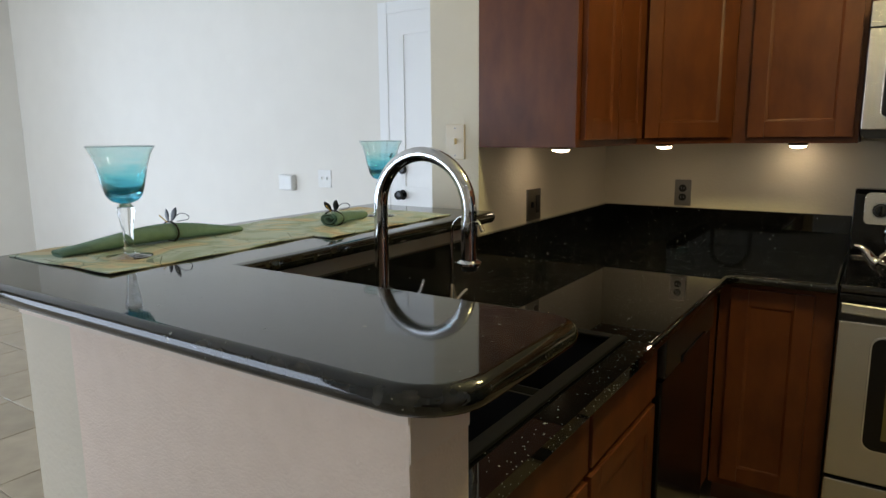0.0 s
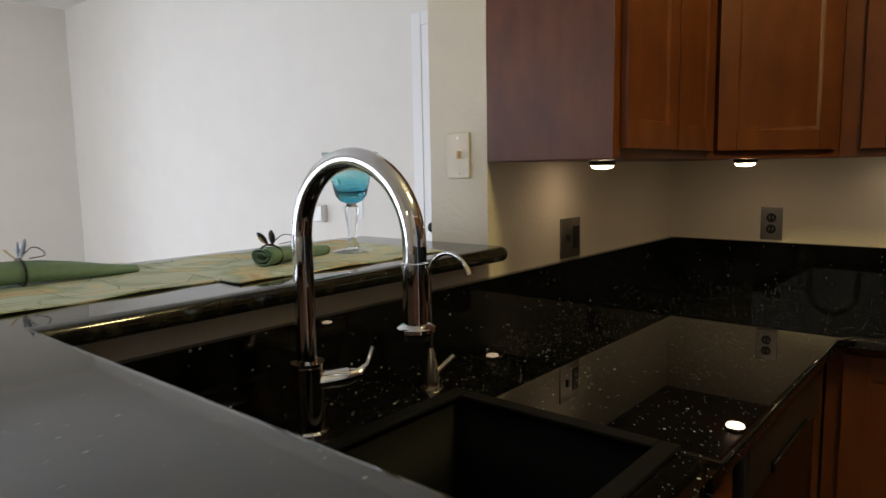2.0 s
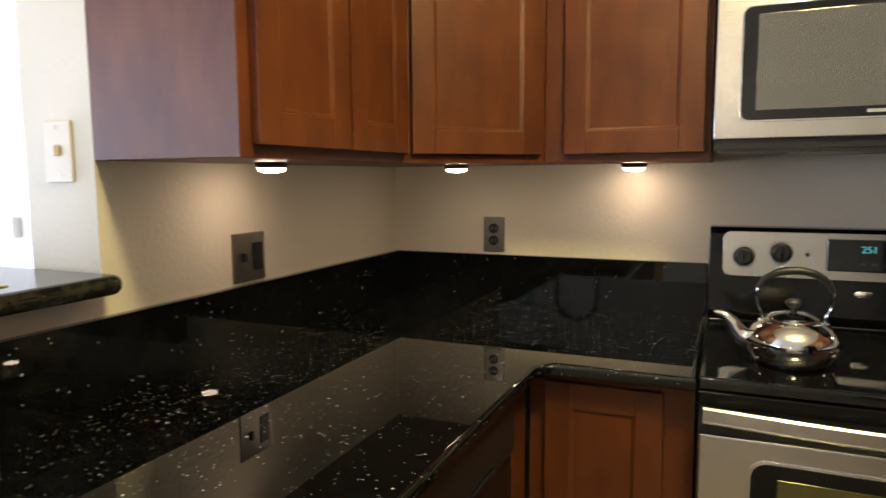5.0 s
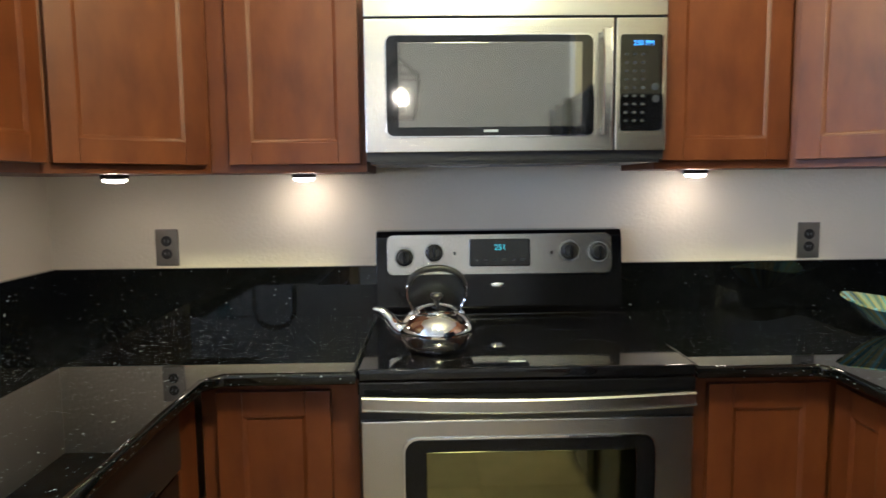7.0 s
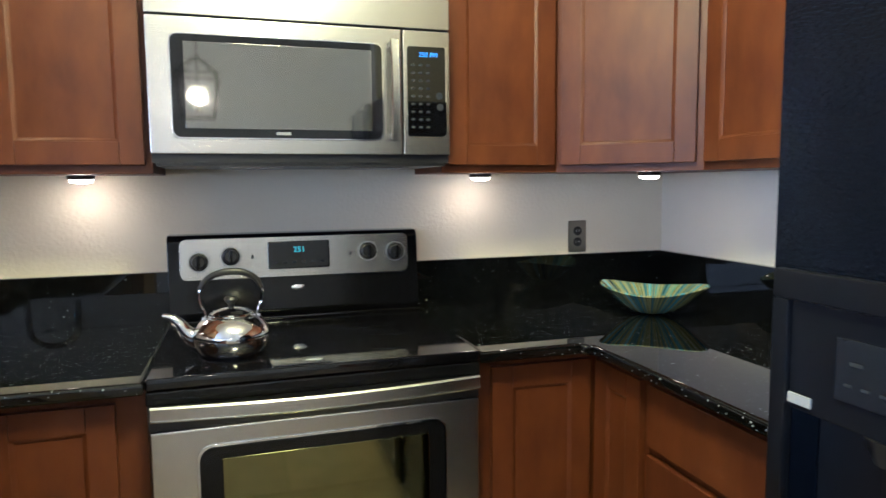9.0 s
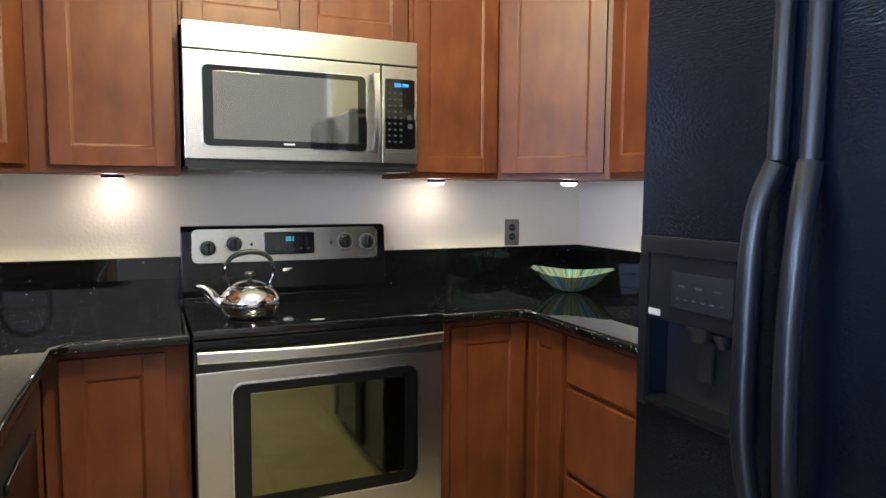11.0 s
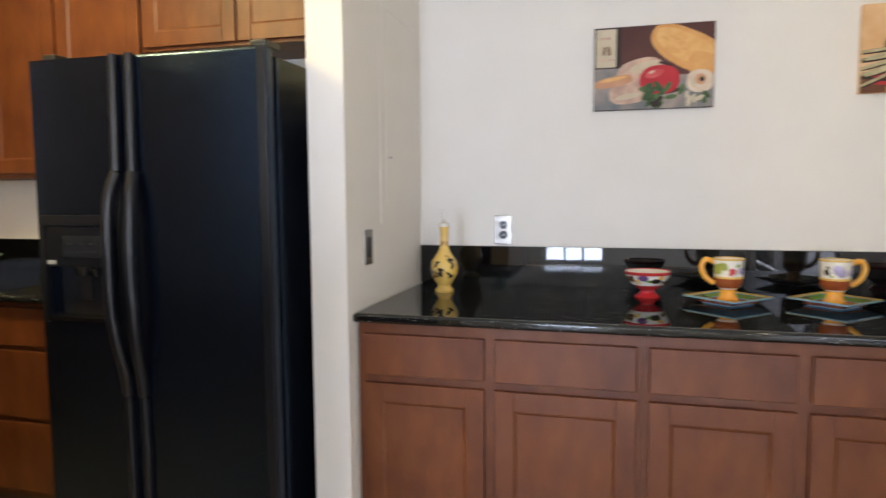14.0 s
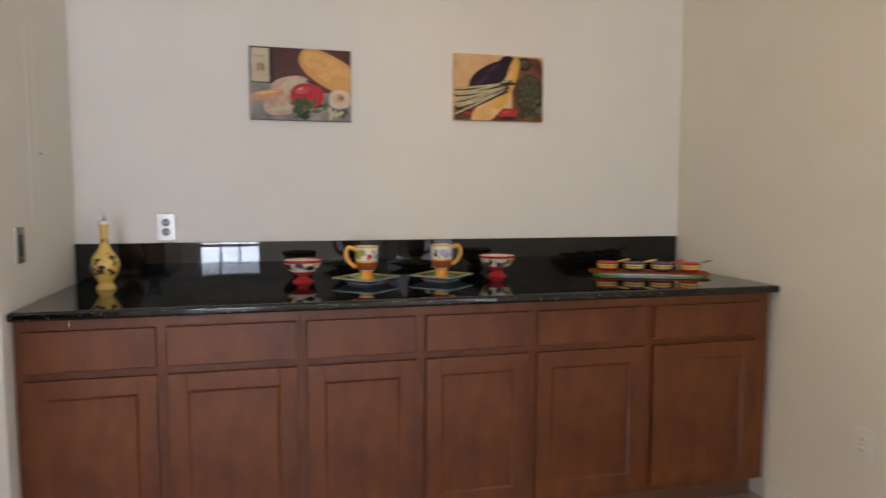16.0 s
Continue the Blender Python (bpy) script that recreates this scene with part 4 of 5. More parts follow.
# ---- assumed kitchen ceiling light, out of view, added to brighten the wall cabinets ----
cl = thing("ceiling_light", pose(1.35, -1.45, 2.5), "assumed round flush ceiling light, unseen, added to brighten the wall cabinets", "light")
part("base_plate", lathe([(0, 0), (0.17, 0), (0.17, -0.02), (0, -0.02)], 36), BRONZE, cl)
part("shade", lathe([(0.16, -0.0205), (0.155, -0.05), (0.12, -0.085), (0.06, -0.103), (0, -0.107)], 36), CEILGLOW, cl, "glowing frosted shade of the added fixture")


# ---- things on the bar ----
def goblet(x, y):
    t = thing("goblet", pose(x, y, BARZ + 0.003), "aqua-blue blown-glass goblet with clear stem on a placemat", "goblet", "goblets on the bar")
    part("bowl", lathe([(0, 0.112), (0.013, 0.112), (0.027, 0.118), (0.036, 0.13), (0.0425, 0.155), (0.0485, 0.185), (0.056, 0.21), (0.0645, 0.2262), (0.063, 0.2266), (0.0545, 0.21), (0.0465, 0.185), (0.0402, 0.157), (0.0325, 0.137), (0.022, 0.128), (0.009, 0.125), (0, 0.125)], 48), BLUEGLASS, t, "aqua swirled glass bowl")
    part("lip", tube([(0.0637 * math.cos(a), 0.0637 * math.sin(a), 0.2268) for a in np.linspace(0, 2 * math.pi, 49)], 0.0011, 6), BLUEGLASS, t, "thin rounded glass lip")
    part("stem", lathe([(0, 0.008), (0.011, 0.008), (0.0092, 0.03), (0.0098, 0.05), (0.0135, 0.075), (0.0172, 0.095), (0.016, 0.104), (0.0115, 0.1085), (0.010, 0.1115), (0, 0.1115)], 32), CLEARGLASS, t, "clear baluster stem")
    part("foot", lathe([(0, 0), (0.045, 0), (0.045, 0.002), (0.027, 0.005), (0.0125, 0.0078), (0, 0.0079)], 40), CLEARGLASS, t, "clear round foot")
    return t


goblet(-0.178, -2.318)
goblet(-0.16, -1.505)


def mat_cloth(name, seedv):
    """Printed cloth: patches of pale yellow, sage, aqua and rust with dark vein lines."""
    m = mat(name, (0.42, 0.40, 0.24), 0.85, bump=(300, 0.2))
    n, l = m.node_tree.nodes, m.node_tree.links
    b = n["Principled BSDF"]
    co, nz, rp = n.new("ShaderNodeTexCoord"), n.new("ShaderNodeTexNoise"), n.new("ShaderNodeValToRGB")
    mp = n.new("ShaderNodeMapping")
    mp.inputs["Location"].default_value = (seedv, seedv * 2, 0)
    l.new(co.outputs["Object"], mp.inputs["Vector"])
    nz.inputs["Scale"].default_value, nz.inputs["Detail"].default_value, nz.inputs["Distortion"].default_value = 6, 3, 0.8
    l.new(mp.outputs["Vector"], nz.inputs["Vector"])
    cr = rp.color_ramp
    cr.elements[0].position, cr.elements[0].color = 0.30, (0.52, 0.38, 0.22, 1)
    cr.elements[1].position, cr.elements[1].color = 0.72, (0.42, 0.57, 0.55, 1)
    for p, c in ((0.40, (0.64, 0.57, 0.36, 1)), (0.47, (0.38, 0.46, 0.33, 1)), (0.54, (0.53, 0.61, 0.54, 1)), (0.62, (0.66, 0.63, 0.46, 1))):
        e = cr.elements.new(p)
        e.color = c
    l.new(nz.outputs["Fac"], rp.inputs["Fac"])
    v, lt, mx = n.new("ShaderNodeTexVoronoi"), n.new("ShaderNodeMath"), n.new("ShaderNodeMix")
    v.feature = "DISTANCE_TO_EDGE"
    v.inputs["Scale"].default_value = 9
    l.new(mp.outputs["Vector"], v.inputs["Vector"])
    lt.operation = "LESS_THAN"
    lt.inputs[1].default_value = 0.008
    l.new(v.outputs["Distance"], lt.inputs[0])
    mx.data_type = "RGBA"
    l.new(lt.outputs[0], mx.inputs["Factor"])
    l.new(rp.outputs["Color"], mx.inputs[6])
    mx.inputs[7].default_value = (0.20, 0.24, 0.17, 1)
    l.new(mx.outputs[2], b.inputs["Base Color"])
    return m


def placemat(x, y, w, d, turn, seedv):
    bm = bmesh.new()
    nx, ny = 22, 28
    rng = random.Random(seedv)
    grid = []
    for z0 in (0.0, 0.0025):
        lay = []
        for i in range(nx + 1):
            row = []
            for j in range(ny + 1):
                u, v = i / nx - 0.5, j / ny - 0.5
                edge = max(abs(u), abs(v)) * 2
                wob = 0.0014 * (1 + math.sin(17 * v + 3 * u + seedv)) * edge ** 3
                row.append(bm.verts.new((u * w + 0.003 * math.sin(9 * v + seedv), v * d + 0.003 * math.sin(11 * u), z0 + wob)))
            lay.append(row)
        grid.append(lay)
    for k, lay in enumerate(grid):
        for i in range(nx):
            for j in range(ny):
                f = (lay[i][j], lay[i + 1][j], lay[i + 1][j + 1], lay[i][j + 1])
                bm.faces.new(f if k else f[::-1])
    a, b = grid
    for i in range(nx):
        bm.faces.new((a[i][0], a[i + 1][0], b[i + 1][0], b[i][0]))
        bm.faces.new((a[i + 1][ny], a[i][ny], b[i][ny], b[i + 1][ny]))
    for j in range(ny):
        bm.faces.new((a[0][j + 1], a[0][j], b[0][j], b[0][j + 1]))
        bm.faces.new((a[nx][j], a[nx][j + 1], b[nx][j + 1], b[nx][j]))
    ob = part("placemat", bm, mat_cloth("leaf_print_cloth", seedv), m=pose(x, y, BARZ + 0.0004, 0, 0, turn), angle=60)
    return tagged(ob, "quilted cloth placemat in sage, yellow and aqua print", "placemat", "placemats on the bar")


placemat(-0.185, -1.64, 0.385, 0.54, 0, 1.0)
placemat(-0.235, -2.178, 0.375, 0.53, 1.5, 2.0)


def napkin(m, length, r0, r1, puff, label, ring_at, tilt):
    """A cloth napkin along local y, puffed by the middle and flattened at the ends, in a wire ring with a leaf charm."""
    t = thing("napkin", m, label, "napkin", "napkins on the bar")
    bm = bmesh.new()
    turns, n, k = 2.2, 44, 14
    lay = []
    for j in range(k + 1):
        v = j / k
        r = r0 + (r1 - r0) * v + puff * math.sin(math.pi * v) ** 1.3
        wide = 1.25 + (1.6 * abs(2 * v - 1) ** 2 if puff else 0.0)
        row = []
        for i in range(n + 1):
            u = i / n
            a = u * turns * 2 * math.pi
            rr = r * (0.28 + 0.72 * u) * (1 + 0.05 * math.sin(3 * a + 5 * v))
            row.append(bm.verts.new((rr * math.cos(a) * wide + 0.004 * math.sin(9 * v), v * length, max(r * 0.86 + rr * math.sin(a) * 0.86, 0.001))))
        lay.append(row)
    for j in range(k):
        for i in range(n):
            bm.faces.new((lay[j][i], lay[j + 1][i], lay[j + 1][i + 1], lay[j][i + 1]))
    roll = part("cloth", bm, NAPKIN, t, angle=70)
    so = roll.modifiers.new("thick", "SOLIDIFY")
    so.thickness, so.offset = 0.0022, 0
    rr = r0 + (r1 - r0) * ring_at / length + puff * math.sin(math.pi * ring_at / length) ** 1.3
    pts = [(1.38 * rr * math.cos(a), ring_at, rr * 0.9 + 1.08 * rr * math.sin(a) * 0.86) for a in np.linspace(0, 2 * math.pi, 25)]
    ring = part("ring", tube(pts, 0.0022, 8), BRONZE, t, "dark wire napkin ring")
    for sx, ln, an in ((-0.012, 0.036, -28), (0.012, 0.042, 24)):
        lf = lathe([(0, 0), (0.004, 0.006), (0.0085, 0.016), (0.009, 0.024), (0.006, 0.033), (0, 0.04)], 14, squash=0.3)
        part("leaf_charm", lf, BLACKP, ring, "dark leaf-shaped charm", pose(sx * 0.4, ring_at, rr * 1.75, tilt, an, 0) @ Matrix.Scale(ln / 0.04, 4))
    part("wire_curl", tube(curve_pts([(0, ring_at, rr * 1.8), (0.02, ring_at + 0.014, rr * 1.8 + 0.02), (0.036, ring_at + 0.024, rr * 1.8 + 0.017), (0.03, ring_at + 0.03, rr * 1.8 + 0.006), (0.012, ring_at + 0.012, rr * 1.8 + 0.001)], 6), 0.0009, 6), BRONZE, ring)
    part("bead_twig", tube([(-0.005, ring_at - 0.003, rr * 1.75), (-0.012, ring_at - 0.018, rr * 1.75 + 0.018)], [0.001, 0.0016], 6), YELLOW, ring)
    return t


napkin(pose(-0.30, -2.405, BARZ + 0.003, 0, 0, -2), 0.45, 0.010, 0.008, 0.017, "sage-green linen napkin folded through a dark wire ring", 0.26, -8)
napkin(pose(-0.13, -1.775, BARZ + 0.003, 0, 0, 14), 0.21, 0.024, 0.011, 0.0, "sage-green linen napkin rolled in a dark dragonfly ring", 0.03, 25)

# ---- kettle on the range ----
kt = thing("kettle", pose(1.207, -0.5, 0.9222), "mirror-polished steel teakettle with black handle on the cooktop", "kettle")
part("body", lathe([(0, 0), (0.064, 0), (0.070, 0.003), (0.080, 0.016), (0.089, 0.032), (0.0935, 0.047), (0.0925, 0.057), (0.086, 0.071), (0.073, 0.085), (0.056, 0.095), (0.05, 0.099), (0, 0.099)], 48), CHROME, kt)
part("lid", lathe([(0, 0.099), (0.05, 0.099), (0.05, 0.102), (0.04, 0.108), (0.02, 0.113), (0, 0.114)], 40), CHROME, kt, "polished lid")
part("lid_knob", lathe([(0, 0.113), (0.007, 0.113), (0.007, 0.122), (0.014, 0.128), (0.016, 0.134), (0.012, 0.14), (0, 0.142)], 24), BLACKP, kt, "black lid knob")
sp = curve_pts([(-0.075, 0, 0.042), (-0.1, 0, 0.055), (-0.118, 0, 0.08), (-0.135, 0, 0.096), (-0.155, 0, 0.102)], 6)
part("spout", tube(sp, [0.024 - 0.018 * i / (len(sp) - 1) for i in range(len(sp))], 18), CHROME, kt, "curved tapering spout")
for s in (-1, 1):
    wr = curve_pts([(s * 0.062, 0, 0.085), (s * 0.061, 0, 0.105), (s * 0.07, 0, 0.125), (s * 0.072, 0, 0.15), (s * 0.064, 0, 0.172)], 5)
    part("handle_arm", tube(wr, 0.0032, 10), CHROME, kt)
    part("handle_bracket", box(s * 0.062 - 0.006, s * 0.062 + 0.006, -0.008, 0.008, 0.078, 0.094, 0.002), CHROME, kt)
gr = curve_pts([(-0.07, 0, 0.16), (-0.055, 0, 0.183), (-0.025, 0, 0.198), (0.02, 0, 0.2), (0.055, 0, 0.185), (0.072, 0, 0.158)], 6)
part("handle_grip", tube(gr, [0.0055 + 0.003 * math.sin(math.pi * i / (len(gr) - 1)) for i in range(len(gr))], 14), BLACKP, kt, "black arched grip")


# ---- striped bowl in the corner ----
def stripe_mat():
    m = mat("striped_art_glass", (0.2, 0.4, 0.4), 0.08, coat=0.5)
    n, l = m.node_tree.nodes, m.node_tree.links
    b = n["Principled BSDF"]
    co, sx, at2, nz, rp = n.new("ShaderNodeTexCoord"), n.new("ShaderNodeSeparateXYZ"), n.new("ShaderNodeMath"), n.new("ShaderNodeTexNoise"), n.new("ShaderNodeValToRGB")
    l.new(co.outputs["Object"], sx.inputs[0])
    at2.operation = "ARCTAN2"
    l.new(sx.outputs[1], at2.inputs[0])
    l.new(sx.outputs[0], at2.inputs[1])
    nz.noise_dimensions = "1D"
    nz.inputs["Scale"].default_value, nz.inputs["Detail"].default_value = 4.5, 4
    l.new(at2.outputs[0], nz.inputs["W"])
    cr = rp.color_ramp
    cr.elements[0].position, cr.elements[0].color = 0.33, (0.02, 0.07, 0.08, 1)
    cr.elements[1].position, cr.elements[1].color = 0.7, (0.26, 0.52, 0.55, 1)
    for p, c in ((0.42, (0.08, 0.25, 0.32, 1)), (0.48, (0.16, 0.17, 0.03, 1)), (0.53, (0.42, 0.40, 0.20, 1)), (0.58, (0.10, 0.28, 0.20, 1)), (0.64, (0.10, 0.33, 0.45, 1))):
        e = cr.elements.new(p)
        e.color = c
    l.new(nz.outputs["Fac"], rp.inputs["Fac"])
    l.new(rp.outputs["Color"], b.inputs["Base Color"])
    return m


bw = bmesh.new()
N = 56
rings = []
prof = [(0.0, 0.0), (0.2, 0.0), (0.42, 0.010), (0.62, 0.028), (0.8, 0.05), (0.93, 0.066), (1.0, 0.074), (0.975, 0.077), (0.91, 0.071), (0.78, 0.056), (0.6, 0.034), (0.4, 0.016), (0.2, 0.008), (0.0, 0.008)]
for r, z in prof:
    ring = []
    for i in range(N):
        a = 2 * math.pi * i / N
        rx = 0.158 * r * (1 + 0.10 * max(0, math.cos(a)) ** 6)
        ry = 0.125 * r
        ring.append(bw.verts.new((rx * math.cos(a), ry * math.sin(a), 1.15 * z + (0.012 * r ** 3) * math.cos(2 * a) - 0.012 * (r ** 3) * 0.2)))
    rings.append(ring)
for a, b in zip(rings, rings[1:]):
    for i in range(N):
        bw.faces.new((a[i], a[(i + 1) % N], b[(i + 1) % N], b[i]))
bmesh.ops.remove_doubles(bw, verts=bw.verts[:], dist=0.0005)
bmesh.ops.recalc_face_normals(bw, faces=bw.faces[:])
tagged(part("decorative_bowl", bw, stripe_mat(), m=pose(2.462, -0.392, CT + 0.0025, 0, 0, -40), angle=60), "boat-shaped art-glass bowl striped aqua, olive and teal", "bowl")


# ---- sideboard crockery ----
vs = thing("oil_bottle", pose(2.53, -2.68, CT), "yellow glazed ceramic oil bottle painted with dark olives", "bottle")
bprof = [(0, 0), (0.034, 0), (0.035, 0.008), (0.027, 0.018), (0.024, 0.026), (0.034, 0.042), (0.049, 0.07), (0.0525, 0.092), (0.046, 0.118), (0.029, 0.142), (0.0185, 0.162), (0.0155, 0.19), (0.0165, 0.235), (0.0205, 0.245), (0.0205, 0.258), (0.014, 0.26), (0, 0.26)]
part("body", lathe(bprof, 40), YELLOW, vs)
part("neck_band", lathe([(0.0207, 0.246), (0.0212, 0.248), (0.0212, 0.257), (0.0207, 0.2585)], 32), WHITEG, vs, "cream neck band")
part("pourer", tube([(0, 0, 0.26), (0.0, 0.0, 0.275), (-0.004, 0.008, 0.312)], [0.009, 0.004, 0.0028], 12), STEEL, vs, "thin metal pourer")
rng = random.Random(4)


def on_body(t, ang, z, prof_z, size, material, name, squash=0.5):
    """A small painted dab lying on a turned body."""
    for (r0, z0), (r1, z1) in zip(prof_z, prof_z[1:]):
        if z1 > z0 and z0 <= z <= z1:
            r = r0 + (r1 - r0) * (z - z0) / (z1 - z0)
            slope = math.degrees(math.atan2(r1 - r0, z1 - z0))
            break
    d = lathe([(0, 0.0009), (size * 0.8, 0.0007), (size, -0.001)], 12, squash=squash)
    part(name, d, material, t, m=pose(r * math.cos(ang), r * math.sin(ang), z) @ pose(0, 0, 0, 0, 0, math.degrees(ang)) @ pose(0, 0, 0, 0, 90 - slope * -1, 0) @ pose(0, 0, 0, 0, 0, rng.uniform(0, 180)))


for i in range(16):
    on_body(vs, math.pi + rng.uniform(-1.1, 1.1), rng.uniform(0.055, 0.135), bprof[5:], rng.uniform(0.009, 0.015), DARKG, "olive_motif")
for i in range(10):
    on_body(vs, math.pi + rng.uniform(-1.1, 1.1), rng.uniform(0.05, 0.19), bprof[5:], rng.uniform(0.008, 0.015), (DARKG, BROWNG)[i % 2], "leaf_motif", 0.3)


def footed_bowl(x, y):
    t = thing("footed_bowl", pose(x, y, CT), "small footed ceramic bowl, white with red rim and painted fruit", "bowl", "bowls on the sideboard")
    pr = [(0.023, 0.025), (0.034, 0.031), (0.056, 0.049), (0.073, 0.073), (0.079, 0.089)]
    part("foot", lathe([(0, 0), (0.043, 0), (0.044, 0.005), (0.034, 0.012), (0.024, 0.019), (0.023, 0.0255), (0, 0.0255)], 36), REDG, t, "red glazed foot")
    part("cup", lathe([(0, 0.025)] + pr + [(0.078, 0.091), (0.071, 0.076), (0.054, 0.054), (0.033, 0.037), (0, 0.033)], 40), WHITEG, t)
    part("rim", lathe([(0.078, 0.083), (0.0818, 0.091), (0.0785, 0.0945), (0.0745, 0.092)], 40), REDG, t, "red painted rim")
    part("base_band", lathe([(0.0235, 0.0252), (0.0345, 0.0308), (0.0525, 0.0455), (0.0523, 0.046)], 40), REDG, t, "red lower band")
    for i, c in enumerate((GREENG, BROWNG, MUSTARD, DARKG, GREENG, PURPLEG, YELLOW, DARKG, BROWNG, GREENG)):
        on_body(t, math.pi + 1.25 - 0.29 * i + rng.uniform(-0.08, 0.08), rng.uniform(0.054, 0.076), pr, rng.uniform(0.011, 0.02), c, "fruit_motif", 0.65)
    return t


footed_bowl(2.565, -3.414)
footed_bowl(2.585, -4.262)


LILACG = mat("lilac_glaze", (0.30, 0.26, 0.44), 0.14, grain=(30, (0.42, 0.36, 0.50)), coat=0.4)
OLIVEG = mat("olive_glaze", (0.36, 0.36, 0.08), 0.14, grain=(30, (0.24, 0.30, 0.06)), coat=0.4)
RUSTG = mat("rust_glaze", (0.30, 0.075, 0.02), 0.14, grain=(30, (0.22, 0.05, 0.015)), coat=0.4)


def mug(x, y, side, motifs):
    t = thing("mug", pose(x, y, CT + 0.0125, 0, 0, 0), "tall footed ceramic mug with golden handle and painted fruit", "mug", "mugs on the sideboard")
    pr = [(0.026, 0.038), (0.036, 0.046), (0.042, 0.058), (0.043, 0.08), (0.045, 0.11), (0.0475, 0.137)]
    part("foot", lathe([(0, 0), (0.032, 0), (0.033, 0.006), (0.026, 0.014), (0.023, 0.03), (0.026, 0.0385), (0, 0.0385)], 32), MUSTARD, t, "golden glazed foot")
    part("cup", lathe([(0, 0.038)] + pr + [(0.046, 0.139), (0.0425, 0.12), (0.039, 0.06), (0.02, 0.048), (0, 0.048)], 40), WHITEG, t)
    part("base_band", lathe([(0.0262, 0.0385), (0.0365, 0.0462), (0.0428, 0.0585), (0.0437, 0.074), (0.0435, 0.0745)], 40), RUSTG, t, "rust-brown band")
    part("gold_line", lathe([(0.0436, 0.0746), (0.0441, 0.0752), (0.0445, 0.081), (0.0441, 0.0815)], 40), YELLOW, t)
    part("rim", lathe([(0.047, 0.134), (0.049, 0.138), (0.0465, 0.1405), (0.044, 0.138)], 40), YELLOW, t)
    hd = curve_pts([(0, side * 0.043, 0.125), (0, side * 0.07, 0.135), (0, side * 0.083, 0.112), (0, side * 0.072, 0.078), (0, side * 0.044, 0.055)], 7)
    part("handle", tube(hd, 0.0085, 14), MUSTARD, t, "golden glazed handle")
    for ang, z, size, c in motifs:
        on_body(t, math.pi + ang, z, pr, size, c, "fruit_motif", 0.85)
    return t


def square_plate(x, y, turn):
    t = thing("plate", pose(x, y, CT, 0, 0, turn), "square blue-rimmed ceramic plate painted with flowers under a mug", "plate", "plates on the sideboard")
    def ring(w0, w1, z0, z1, th):
        bm = bmesh.new()
        lo = [bm.verts.new((sx * w0, sy * w0, z0)) for sx, sy in ((-1, -1), (1, -1), (1, 1), (-1, 1))]
        hi = [bm.verts.new((sx * w1, sy * w1, z1)) for sx, sy in ((-1, -1), (1, -1), (1, 1), (-1, 1))]
        lo2 = [bm.verts.new((v.co.x, v.co.y, v.co.z + th)) for v in lo]
        hi2 = [bm.verts.new((v.co.x, v.co.y, v.co.z + th)) for v in hi]
        for i in range(4):
            j = (i + 1) % 4
            bm.faces.new((lo[i], hi[i], hi[j], lo[j]))
            bm.faces.new((lo2[i], lo2[j], hi2[j], hi2[i]))
            bm.faces.new((hi[i], hi2[i], hi2[j], hi[j]))
            bm.faces.new((lo[i], lo[j], lo2[j], lo2[i]))
        bmesh.ops.recalc_face_normals(bm, faces=bm.faces[:])
        return bm
    part("foot", box(-0.055, 0.055, -0.055, 0.055, 0, 0.006, 0.002), BLUEG, t)
    part("well", box(-0.064, 0.064, -0.064, 0.064, 0.006, 0.012, 0.002), ORANGEG, t)
    part("border", ring(0.064, 0.098, 0.0075, 0.022, 0.005), BLUEG, t, "blue rising border")
    part("inner_band", ring(0.066, 0.086, 0.0135, 0.0222, 0.0006), GREENG, t, "olive patterned band")
    part("edge_line", ring(0.09, 0.0985, 0.0242, 0.0275, 0.0006), YELLOW, t, "yellow edge line")
    for i in range(10):
        part("flower_motif", lathe([(0, 0.0006), (0.007, 0.0005), (0.009, 0)], 10), (REDG, YELLOW, WHITEG, BLUEG)[i % 4], t, m=pose(rng.uniform(-0.055, 0.055), rng.uniform(-0.055, 0.055), 0.0122))
    return t


square_plate(2.475, -3.665, 45)
square_plate(2.495, -3.985, 45)
mug(2.475, -3.665, 1, ((-0.95, 0.106, 0.021, OLIVEG), (-0.5, 0.115, 0.016, OLIVEG), (0.15, 0.1, 0.012, REDG), (0.05, 0.09, 0.008, REDG), (0.9, 0.1, 0.015, LILACG), (0.55, 0.118, 0.008, GREENG)))
mug(2.495, -3.985, -1, ((-0.05, 0.108, 0.019, LILACG), (0.2, 0.098, 0.015, LILACG), (-0.85, 0.1, 0.012, DARKG), (-0.75, 0.115, 0.007, DARKG), (0.95, 0.1, 0.014, LILACG), (-0.5, 0.088, 0.006, OLIVEG)))

TRAYRED = mat("matt_red_glaze", (0.36, 0.05, 0.02), 0.7, grain=(25, (0.12, 0.09, 0.02)), spec=0.1)
tray = thing("serving_tray", pose(2.475, -4.95, CT, 0, 0, -113), "long green and red ceramic serving tray holding four dip bowls", "tray")
part("base", prism(round_outline([(-0.25, -0.065), (0.25, -0.065), (0.25, 0.065), (-0.25, 0.065)], [0.03] * 4), 0.0, 0.01, 0.002), GREENG, tray)
part("deck", prism(round_outline([(-0.262, -0.075), (0.262, -0.075), (0.262, 0.075), (-0.262, 0.075)], [0.035] * 4), 0.0102, 0.0175, 0.002), TRAYRED, tray, "red glazed rim")
